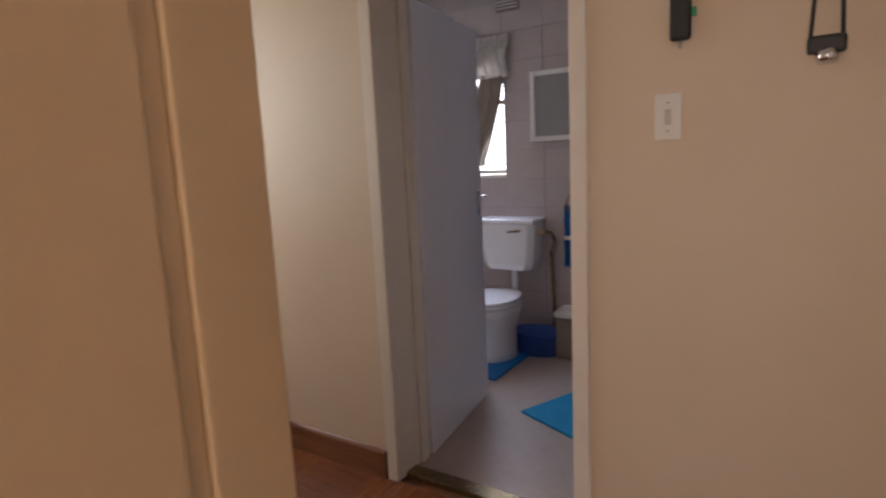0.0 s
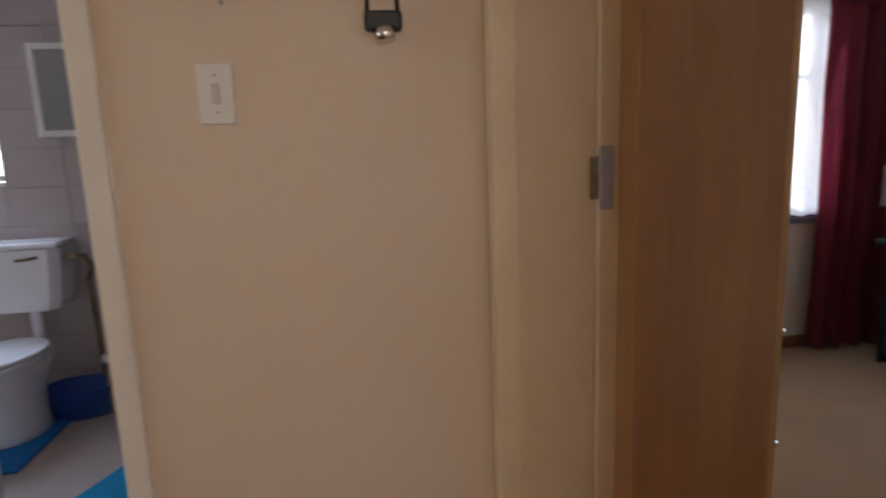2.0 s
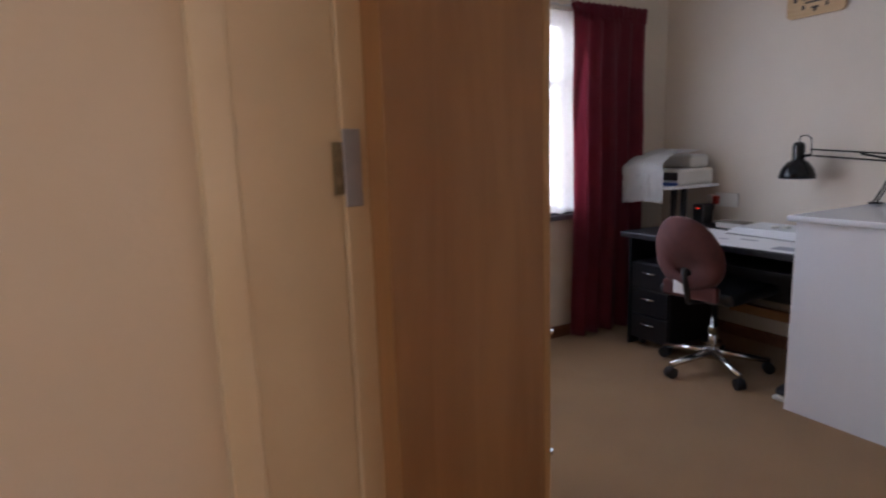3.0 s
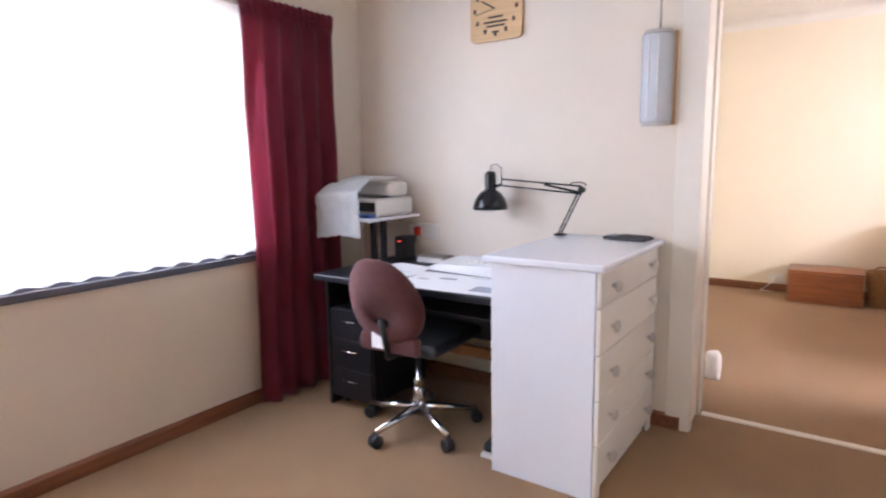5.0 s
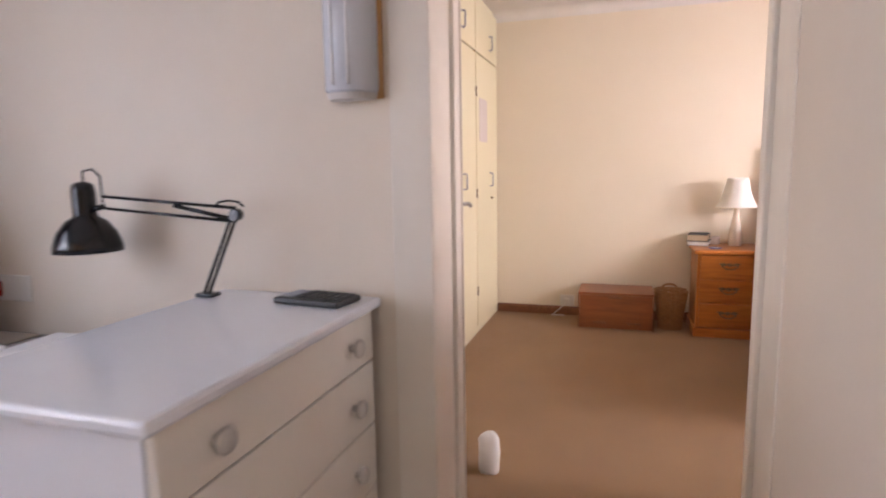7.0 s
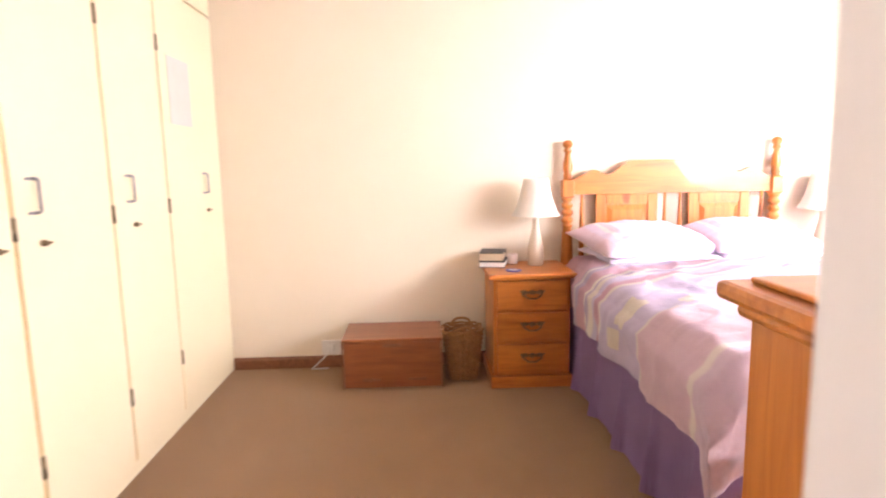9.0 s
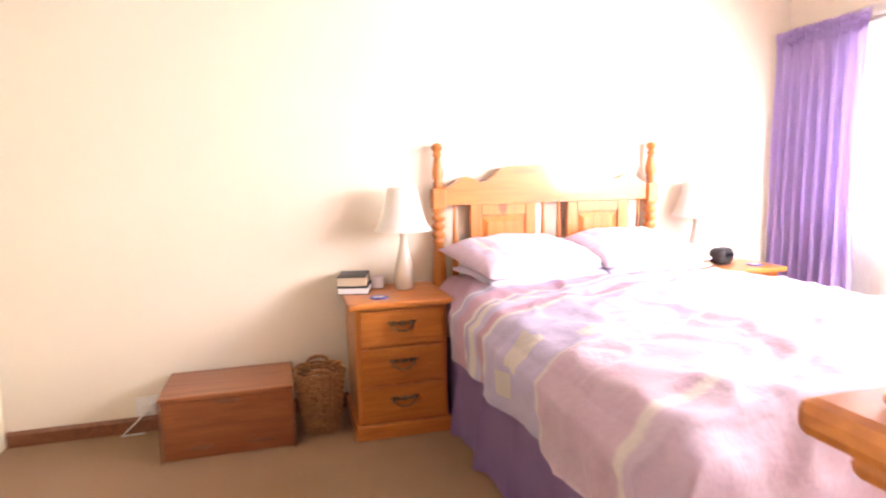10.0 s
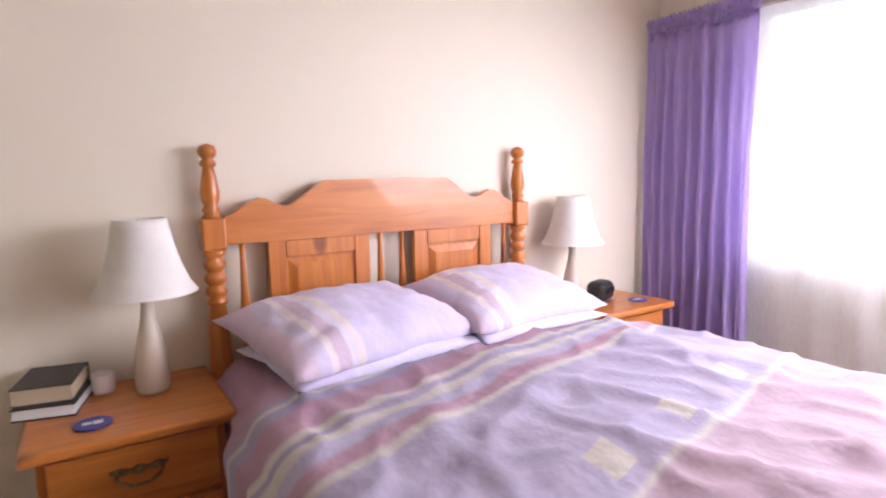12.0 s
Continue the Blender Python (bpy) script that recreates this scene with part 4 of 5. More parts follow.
part("plug", boxed(((-0.045, 0.025, -0.03), (-0.0105, 0.058, 0.025)), bevel=0.006), RED_PLASTIC, socket, "red plug")
part("plug", boxed(((-0.045, 0.066, -0.03), (-0.002, 0.10, 0.03)), bevel=0.006), WHITE_PLASTIC, socket)
bm = bmesh.new()
tube(bm, [(-0.045, 0.04, -0.02), (-0.07, 0.03, -0.06), (-0.09, 0.06, -0.12), (-0.16, 0.02, -0.128)], 0.004, 6)
tube(bm, [(-0.045, 0.08, -0.02), (-0.08, 0.10, -0.08), (-0.14, 0.12, -0.127)], 0.004, 6)
part("cable", bm, BLACK_PLASTIC, socket)
adapter = thing("charger", (4.30, 2.86, 0.735), "black charger with a tiny red light on the desk", "charger")
part("case", boxed(((-0.05, -0.04, 0), (0.05, 0.04, 0.13)), bevel=0.008), BLACK_PLASTIC, adapter)
part("indicator", boxed(((-0.053, -0.012, 0.10), (-0.0505, 0.008, 0.105))), glow_material("red_indicator", (1, 0.05, 0.02), 2.0), adapter, "small red glowing indicator")


def paper_sheet(name, place, w, d, turn, label, prints):
    ob = thing(name, place, label, "paper", turn=turn)
    part("sheet", boxed(((-w / 2, -d / 2, 0), (w / 2, d / 2, 0.0015))), PAPER, ob)
    for a, b in prints:
        part("print", boxed(((a[0], a[1], 0.0016), (b[0], b[1], 0.0021))), GREY_PRINT, ob)


paper_sheet("drawing_sheet", (3.86, 2.17, 0.736), 0.40, 0.58, 4, "large white printed drawing sheet on the desk",
            [((-0.15, -0.25), (-0.05, -0.11)), ((0.02, 0.05), (0.05, 0.14)), ((0.10, -0.1), (0.11, 0.0)), ((-0.02, 0.18), (0.0, 0.24))])
paper_sheet("loose_paper", (3.99, 2.62, 0.736), 0.25, 0.32, -8, "white sheet of paper on the desk", [((-0.05, -0.1), (-0.045, 0.1))])
for i in range(4):
    solid("document", boxed(((-0.15, -0.21, 0), (0.15, 0.21, 0.009)), bevel=0.002), PAPER, "thin bundle of white paper lying on the desk", "paper", (4.17 + 0.008 * i, 2.29 - 0.012 * i, 0.7385 + 0.0095 * i), group="papers on the desk").rotation_euler = (0, 0, radians(3 * i - 4))
solid("desk_pad", boxed(((-0.16, -0.23, 0), (0.16, 0.23, 0.004)), bevel=0.001), BLACK_PLASTIC, "black folder under white papers", "folder", (4.16, 2.26, 0.7352))
for i, (px, py) in enumerate(((4.12, 2.27), (4.15, 2.22))):
    solid("eraser", boxed(((-0.02, -0.012, 0), (0.02, 0.012, 0.014)), bevel=0.004), WHITE_PLASTIC, "small white eraser on the papers", "eraser", (px, py, 0.778), group="erasers")
tray = thing("pen_tray", (4.24, 2.60, 0.735), "grey pen tray with small things on the desk", "tray")
part("tray", boxed(((-0.05, -0.09, 0), (0.05, 0.09, 0.035)), bevel=0.01), KNOB, tray)
part("rim", boxed(((-0.055, -0.095, 0.0355), (0.055, 0.095, 0.041)), bevel=0.002), TAN_PLASTIC, tray)
shoe = thing("shoe", (3.79, 1.93, 0), "dark shoe with white sole under the desk", "shoe")
part("sole", boxed(((-0.11, -0.04, 0), (0.15, 0.04, 0.022)), bevel=0.01), WHITE_PLASTIC, shoe)
bm = bmesh.new()
box(bm, (-0.10, -0.038, 0.023), (0.15, 0.038, 0.09), 0.025, 3)
for v in bm.verts:
    if v.co.x < 0:
        v.co.z = 0.023 + (v.co.z - 0.023) * (0.45 + 0.5 * (v.co.x + 0.1) / 0.1)
part("upper", bm, BLACK_PLASTIC, shoe)


def wall_clock():
    ob = thing("wall_clock", (XB0 - 0.004, 2.30, 1.925), "square pale wooden wall clock with burnt markings", "clock")
    bm = bmesh.new()
    box(bm, (-0.018, -0.155, 0), (0, 0.155, 0.32), 0.0)
    vertical = [e for e in bm.edges if abs(e.verts[0].co.x - e.verts[1].co.x) > 0.01]
    bmesh.ops.bevel(bm, geom=vertical, offset=0.03, segments=5, affect="EDGES", profile=0.5)
    part("face", bm, CLOCK_WOOD, ob)
    for k in range(12):
        a = 2 * math.pi * k / 12
        y, z = 0.125 * math.sin(a), 0.16 + 0.125 * math.cos(a)
        part("hour_mark", boxed(((-0.0205, y - 0.008, z - 0.011), (-0.0185, y + 0.008, z + 0.011))), DARK_PRINT, ob)
    for z, w in ((0.075, 0.055), (0.095, 0.07), (0.12, 0.045), (0.045, 0.02)):
        part("burnt_lettering", boxed(((-0.0205, -w, z - 0.005), (-0.0185, w, z + 0.005))), DARK_PRINT, ob)
    hd = boxed(((-0.026, -0.004, 0.0), (-0.023, 0.004, 0.09)), bevel=0.001)
    h1 = part("hour_hand", hd, DARK_PRINT, ob)
    h1.location, h1.rotation_euler = (0, 0, 0.16), (radians(-60), 0, 0)
    h2 = part("minute_hand", boxed(((-0.029, -0.003, 0.0), (-0.0265, 0.003, 0.12)), bevel=0.001), BRASS, ob)
    h2.location, h2.rotation_euler = (0, 0, 0.16), (radians(-100), 0, 0)


wall_clock()


def emergency_light():
    """A bulkhead lamp, unlit, hung upright on the wall."""
    ob = thing("bulkhead_light", (XB0, 1.462, 1.447), "upright unlit bulkhead light with a ribbed clear cover", "wall light")
    part("back_plate", boxed(((-0.014, -0.080, 0.0), (0, 0.066, 0.41)), bevel=0.004), CUPBOARD_EDGE, ob)
    bm = bmesh.new()
    rows = []
    for z in (0.012, 0.02, 0.39, 0.398):
        s = 0.9 if z in (0.012, 0.398) else 1.0
        rows.append([bm.verts.new((-0.015 - 0.078 * s * math.sin(k * math.pi / 14) ** 0.8 if 0 < k < 14 else -0.015, -0.070 * s * math.cos(k * math.pi / 14), z)) for k in range(15)])
    for a, b in zip(rows, rows[1:]):
        for k in range(14):
            bm.faces.new((a[k], a[k + 1], b[k + 1], b[k])).smooth = True
    bm.faces.new(rows[0]), bm.faces.new(rows[-1])
    part("diffuser", bm, TUBE_PLASTIC, ob)
    for z0, z1, s0, s1 in ((-0.004, 0.0115, 0.86, 0.97), (0.3985, 0.414, 0.97, 0.86)):
        bm = bmesh.new()
        ends = [[bm.verts.new((-0.015 - (0.078 * s * math.sin(k * math.pi / 14) ** 0.8 if 0 < k < 14 else 0), -0.070 * s * math.cos(k * math.pi / 14), z)) for k in range(15)] for z, s in ((z0, s0), (z1, s1))]
        for k in range(15):
            bm.faces.new((ends[0][k], ends[0][(k + 1) % 15], ends[1][(k + 1) % 15], ends[1][k]))
        bm.faces.new(ends[0]), bm.faces.new(ends[1])
        part("end_cap", bm, KNOB, ob)
    for y in (-0.02, 0.022):
        part("lamp_tube", rod(bmesh.new(), (-0.0915, y, 0.03), (-0.0915, y, 0.38), 0.004), PORCELAIN, ob)
    part("cord", rod(bmesh.new(), (-0.003, 0.0, 0.41), (-0.003, 0.0, 0.95), 0.004, 6), KNOB, ob)


emergency_light()
stop = thing("door_stop", (5.24, 1.295, 0), "white cloth-wrapped door stop on the carpet", "door stop")
bm = lathe(bmesh.new(), [(0.042, 0.0), (0.046, 0.02), (0.045, 0.08), (0.043, 0.14), (0.034, 0.16), (0.008, 0.163)], seg=18)
for v in bm.verts:
    v.co = v.co + noise.noise_vector(v.co * 30) * 0.008
part("body", bm, WHITE_CLOTH, stop)

# ---- bedroom ----
def wardrobe():
    """A built-in run of tall doors up to the ceiling."""
    ob = thing("built_in_wardrobe", (5.62, 1.835, 0), "cream painted built-in wardrobe with tall flush doors", "wardrobe")
    end = X_BED - 5.62 - 0.002
    part("carcass", boxed(((0, 0.02, 0), (end, 0.585, TOP - 0.002))), WARDROBE, ob)
    part("plinth", boxed(((0, 0.004, 0), (end, 0.018, 0.055))), WARDROBE, ob)
    seams = [0.0, 0.555, 1.11, 1.615, end]
    for k in range(4):
        a, b = seams[k], seams[k + 1]
        lower = part("door", boxed(((a + 0.009, -0.004, 0.06), (b - 0.009, 0.017, 2.11)), bevel=0.003), WARDROBE, ob)
        upper = part("door", boxed(((a + 0.009, -0.004, 2.125), (b - 0.009, 0.017, TOP - 0.05)), bevel=0.003), WARDROBE, ob)
        hx = (b - 0.10, a + 0.10, a + 0.14, b - 0.28)[k]
        for z, d in ((1.18, lower), (2.26, upper)):
            bm = bmesh.new()
            tube(bm, [(hx, -0.004, z + 0.055), (hx, -0.026, z + 0.05), (hx, -0.026, z - 0.05), (hx, -0.004, z - 0.055)], 0.005, 6)
            box(bm, (hx - 0.028, -0.008, z + 0.048), (hx + 0.028, -0.0045, z + 0.058))
            box(bm, (hx - 0.028, -0.008, z - 0.058), (hx + 0.028, -0.0045, z - 0.048))
            part("handle", bm, STEEL, d)
        bm = rod(bmesh.new(), (hx + 0.02, -0.004, 1.03), (hx + 0.02, -0.018, 1.03), 0.010)
        box(bm, (hx, -0.024, 1.026), (hx + 0.04, -0.018, 1.034))
        part("key", bm, BRASS, lower)
        if k:
            part("lipping", boxed(((a - 0.008, 0.002, 0.06), (a + 0.008, 0.018, TOP - 0.05))), SEAM, ob, "varnished brown strip between doors")
            for z in (0.30, 1.05, 1.80):
                part("hinge", rod(bmesh.new(), (a, -0.003, z), (a, -0.003, z + 0.07), 0.009), BRASS, lower)
    part("paper_note", boxed(((1.71, -0.0065, 1.475), (1.97, -0.0045, 1.80))), CANDLE, ob, "sheet of paper pinned to the door")


wardrobe()


def turned_handle(x, y, z, parent, way=1):
    """A drooping cast-brass drawer pull facing -x, or +x when way is -1."""
    bm = bmesh.new()
    tube(bm, [(x, y - 0.055, z + 0.002), (x - 0.016, y - 0.048, z - 0.006), (x - 0.022, y - 0.02, z - 0.022), (x - 0.023, y + 0.02, z - 0.022), (x - 0.016, y + 0.048, z - 0.006), (x, y + 0.055, z + 0.002)], 0.0045, 8)
    cuts = []
    for k in range(25):
        u = k / 12 - 1
        half = 0.004 + 0.010 * abs(math.cos(u * 5.2)) * (1 - 0.35 * abs(u))
        mid = z + 0.008 + 0.006 * u * u
        cuts.append([bm.verts.new((x - d, y + u * 0.068, mid + e * half)) for d, e in ((0, -1), (0, 1), (0.005, 0.8), (0.005, -0.8))])
    for p, q in zip(cuts, cuts[1:]):
        for i in range(4):
            bm.faces.new((p[i], p[(i + 1) % 4], q[(i + 1) % 4], q[i]))
    bm.faces.new(cuts[0]), bm.faces.new(cuts[-1])
    for sy in (-1, 1):
        rod(bm, (x, y + sy * 0.052, z + 0.004), (x - 0.012, y + sy * 0.052, z + 0.003), 0.007, 10, 0.005)
    for v in bm.verts:
        v.co.x = x + (v.co.x - x) * way
    part("handle", bm, BRASS, parent, "aged brass drop handle")


def nightstand(place, d=0.42):
    """Three drawers that face local -x; depth 0.44, width 0.46."""
    ob = thing("nightstand", place, "orange pine nightstand with three drawers and brass pulls", "nightstand", "nightstands beside the bed")
    part("body", boxed(((0.0, -0.215, 0.07), (d, 0.215, 0.625)), bevel=0.002), PINE_UP, ob)
    part("top", boxed(((-0.045, -0.245, 0.626), (d, 0.245, 0.655)), bevel=0.009), PINE, ob)
    part("plinth", boxed(((-0.02, -0.23, 0), (d, 0.23, 0.069)), bevel=0.006), PINE, ob)
    for k in range(3):
        z = 0.085 + k * 0.18
        d = part("drawer", boxed(((-0.016, -0.195, z), (-0.0005, 0.195, z + 0.168)), bevel=0.004), PINE, ob)
        turned_handle(-0.016, 0.0, z + 0.095, d)
    return ob


ns = nightstand((7.545, 0.03, 0))
nightstand((7.665, -2.02, 0), 0.31)


def table_lamp(place, turn=0):
    ob = thing("table_lamp", place, "cream bell-shaded table lamp on a pearl vase base", "table lamp", "bedside lamps", turn)
    part("base", lathe(bmesh.new(), [(0.045, 0), (0.047, 0.01), (0.05, 0.045), (0.045, 0.10), (0.032, 0.165), (0.020, 0.22), (0.016, 0.26), (0.020, 0.29)], seg=28), LAMP_BODY, ob)
    part("stem", rod(bmesh.new(), (0, 0, 0.288), (0, 0, 0.36), 0.006), BRASS, ob)
    prof = [(0.143, 0.295), (0.124, 0.322), (0.103, 0.375), (0.087, 0.432), (0.076, 0.49), (0.071, 0.512)]
    bm = lathe(bmesh.new(), prof + [(r - 0.003, z) for r, z in reversed(prof)], seg=32, close=False)
    part("shade", bm, SHADE, ob)
    bm = bmesh.new()
    for a in range(3):
        rod(bm, (0, 0, 0.36), (0.069 * math.cos(a * 2.09), 0.069 * math.sin(a * 2.09), 0.505), 0.002, 6)
    part("shade_carrier", bm, BRASS, ob)
    return ob


lamp = table_lamp((7.80, -0.04, 0.656))
copy_thing(lamp, pose(7.85, -1.81, 0.656))


def book(name, place, w, d, h, turn, cover, pages, label):
    ob = thing(name, place, label, "book", turn=turn)
    part("cover", boxed(((-w / 2, -d / 2, 0), (w / 2, d / 2, 0.003)), ((-w / 2, -d / 2, h - 0.003), (w / 2, d / 2, h)), ((w / 2 - 0.003, -d / 2, 0.0031), (w / 2, d / 2, h - 0.0031)), bevel=0.001), cover, ob)
    part("page_block", boxed(((-w / 2 + 0.004, -d / 2 + 0.004, 0.0035), (w / 2 - 0.004, d / 2 - 0.004, h - 0.0035))), pages, ob)
    return ob


book("book", (7.83, 0.205, 0.656), 0.20, 0.15, 0.034, -14, LEATHER, WHITE_PAGES, "book with dark cover and white page edges")
book("book", (7.85, 0.21, 0.6905), 0.20, 0.145, 0.048, -12, LEATHER, PAGES, "thick dark-covered book with tan page edges")
solid("candle_glass", lathe(bmesh.new(), [(0.028, 0), (0.032, 0.01), (0.032, 0.055), (0.029, 0.06), (0.026, 0.05), (0.02, 0.045)], seg=20), CANDLE, "small white candle pot on the nightstand", "candle", (7.87, 0.085, 0.656))


def coaster(place):
    ob = thing("coaster", place, "round dark blue coaster with a pale motif", "coaster", "coasters")
    part("disc", lathe(bmesh.new(), [(0.044, 0), (0.046, 0.003), (0.044, 0.005)], seg=28), BLUE_COASTER, ob)
    part("motif", boxed(((-0.012, -0.022, 0.0052), (0.012, 0.0, 0.0058)), ((-0.008, 0.003, 0.0052), (0.01, 0.024, 0.0058))), PAPER, ob)


coaster((7.62, 0.12, 0.656))
coaster((7.74, -2.14, 0.656))
radio = thing("clock_radio", (7.84, -1.99, 0.656), "small black rounded clock radio on the nightstand", "radio", turn=18)
bm = bmesh.new()
box(bm, (-0.05, -0.07, 0), (0.05, 0.07, 0.10), 0.035, 4)
part("body", bm, BLACK_PLASTIC, radio)
part("display", boxed(((-0.053, -0.045, 0.045), (-0.0505, 0.045, 0.07)), bevel=0.0008), BLACK_GLOSS, radio)
part("base_ring", boxed(((-0.045, -0.06, -0.0), (-0.052, 0.06, 0.008)), bevel=0.001), CHROME, radio)


def trunk():
    ob = thing("wooden_trunk", (7.575, 0.815, 0), "reddish brown wooden chest with a hinged lid", "trunk", turn=0)
    part("body", boxed(((0.012, -0.275, 0.005), (0.36, 0.275, 0.27)), bevel=0.003), MAHOGANY, ob)
    part("lid", boxed(((0.004, -0.285, 0.272), (0.365, 0.285, 0.292)), bevel=0.004), MAHOGANY, ob)
    for y in (-0.285, 0.276):
        part("corner_strip", boxed(((0.003, y, 0.0), (0.0118, y + 0.009, 0.271))), SKIRTING, ob)
    part("lid_pull", boxed(((0.002, -0.05, 0.245), (0.0115, 0.05, 0.262)), bevel=0.003), SKIRTING, ob)
    for y in (-0.14, 0.12):
        part("fitting", boxed(((0.006, y - 0.05, 0.045), (0.0115, y + 0.05, 0.06)), bevel=0.002), SKIRTING, ob)


trunk()


def wicker_basket():
    ob = thing("wicker_basket", (7.745, 0.405, 0), "tall square woven wicker basket with two handles", "basket")
    bm = bmesh.new()
    rows, seg = 22, 40

    def outline(k, r):
        a = 2 * math.pi * k / seg
        c, s = math.cos(a), math.sin(a)
        return r * math.copysign(abs(c) ** 0.6, c), r * math.copysign(abs(s) ** 0.6, s)
    for j in range(rows):
        z = 0.008 + j * 0.0138
        r = 0.078 + 0.040 * (j / rows) ** 0.9
        pts = []
        for k in range(seg + 1):
            x, y = outline(k % seg, r + 0.004 * (1 if (k // 2 + j) % 2 else -1))
            pts.append((x, y, z + 0.002 * math.sin(k * 1.7 + j)))
        tube(bm, pts, 0.0072, 5)
    part("weave", bm, WICKER, ob)
    part("base", boxed(((-0.06, -0.06, 0.001), (0.06, 0.06, 0.01))), WICKER, ob)
    for sx in (-1, 1):
        bm = bmesh.new()
        tube(bm, [(sx * 0.112, 0.055 * math.cos(a * math.pi / 8), 0.295 + 0.035 * math.sin(a * math.pi / 8)) for a in range(9)], 0.009, 6)
        part("handle", bm, WICKER, ob)


wicker_basket()
bsock = thing("wall_socket", (X_BED, 1.22, 0.10), "white wall socket low on the bedroom wall", "wall socket")
part("plate", boxed(((-0.010, -0.06, -0.02), (0, 0.06, 0.075)), bevel=0.003), WHITE_PLASTIC, bsock)
part("plug", boxed(((-0.045, -0.02, 0.0), (-0.0105, 0.025, 0.05)), bevel=0.008), WHITE_PLASTIC, bsock)
bm = bmesh.new()
tube(bm, [(-0.045, 0.0, 0.02), (-0.06, 0.05, -0.03), (-0.05, 0.12, -0.095), (-0.045, 0.02, -0.095)], 0.004, 6)
part("cable", bm, WHITE_PLASTIC, bsock)


def bedding_material(name, stops, squares, axis="x", scale=1.0, skew=0.0):
    """Printed cotton: bands of colour across the cloth, and a few cream squares."""
    m = bpy.data.materials.new(name)
    m.use_nodes = True
    n, l = m.node_tree.nodes, m.node_tree.links
    b = n["Principled BSDF"]
    b.inputs["Roughness"].default_value = 0.85
    b.inputs["Sheen Weight"].default_value = 0.1
    co = n.new("ShaderNodeTexCoord")
    sep = n.new("ShaderNodeSeparateXYZ")
    wob = n.new("ShaderNodeTexNoise")
    wob.inputs["Scale"].default_value = 5
    add = n.new("ShaderNodeMixRGB")
    add.blend_type = "LINEAR_LIGHT"
    add.inputs[0].default_value = 0.02
    l.new(co.outputs["Object"], add.inputs[1]), l.new(wob.outputs["Color"], add.inputs[2])
    l.new(co.outputs["Object"], wob.inputs["Vector"])
    shear = n.new("ShaderNodeVectorMath")
    shear.operation = "DOT_PRODUCT"
    shear.inputs[1].default_value = (1, skew, 0)
    l.new(add.outputs[0], sep.inputs[0]), l.new(add.outputs[0], shear.inputs[0])
    along = {"x": shear.outputs["Value"], "y": sep.outputs[1]}[axis]
    rng = n.new("ShaderNodeMapRange")
    rng.inputs["From Max"].default_value = -scale if axis == "x" else scale
    l.new(along, rng.inputs[0])
    ramp = n.new("ShaderNodeValToRGB")
    cr = ramp.color_ramp
    cr.interpolation = "LINEAR"
    cr.elements.remove(cr.elements[1])
    cr.elements[0].position, cr.elements[0].color = 0, (*stops[0][1], 1)
    last = stops[0][1]
    for p, c in stops[1:]:
        e = cr.elements.new(max(0, p / scale - 0.004))
        e.color = (*last, 1)
        e = cr.elements.new(p / scale + 0.004)
        e.color = (*c, 1)
        last = c
    l.new(rng.outputs[0], ramp.inputs[0])
    out = ramp.outputs[0]
    for sx, sy, half, *sz in squares:
        out_mask = None
        sides = [(shear.outputs["Value"], sx, half), (sep.outputs[1], sy, 0.14 if sz else half)] + [(sep.outputs[2], c, half) for c in sz]
        for source, c, h in sides:
            d = n.new("ShaderNodeMath")
            d.operation = "COMPARE"
            d.inputs[1].default_value, d.inputs[2].default_value = c, h
            l.new(source, d.inputs[0])
            if out_mask is None:
                out_mask = d.outputs[0]
                continue
            mu = n.new("ShaderNodeMath")
            mu.operation = "MULTIPLY"
            l.new(out_mask, mu.inputs[0]), l.new(d.outputs[0], mu.inputs[1])
            out_mask = mu.outputs[0]
        mx = n.new("ShaderNodeMixRGB")
        mx.inputs[2].default_value = (0.84, 0.78, 0.70, 1)
        l.new(out_mask, mx.inputs[0]), l.new(out, mx.inputs[1])
        out = mx.outputs[0]
    blot = n.new("ShaderNodeTexNoise")
    blot.inputs["Scale"].default_value, blot.inputs["Detail"].default_value = 9, 6
    l.new(co.outputs["Object"], blot.inputs["Vector"])
    hs = n.new("ShaderNodeHueSaturation")
    rr = n.new("ShaderNodeMapRange")
    rr.inputs["To Min"].default_value, rr.inputs["To Max"].default_value = 0.93, 1.07
    l.new(blot.outputs[0], rr.inputs[0]), l.new(rr.outputs[0], hs.inputs["Value"]), l.new(out, hs.inputs["Color"])
    l.new(hs.outputs[0], b.inputs["Base Color"])
    wv = n.new("ShaderNodeTexNoise")
    wv.inputs["Scale"].default_value, wv.inputs["Detail"].default_value = 9, 3
    bp = n.new("ShaderNodeBump")
    bp.inputs["Strength"].default_value, bp.inputs["Distance"].default_value = 0.4, 0.03
    l.new(co.outputs["Object"], wv.inputs["Vector"])
    l.new(wv.outputs[0], bp.inputs["Height"]), l.new(bp.outputs[0], b.inputs["Normal"])
    return m


PK, LV, CR, GL = (0.69, 0.45, 0.55), (0.72, 0.67, 0.82), (0.90, 0.85, 0.80), (0.60, 0.53, 0.68)
PALE = (0.78, 0.66, 0.74)
FIELD, ROSE = (0.71, 0.64, 0.79), (0.79, 0.62, 0.69)
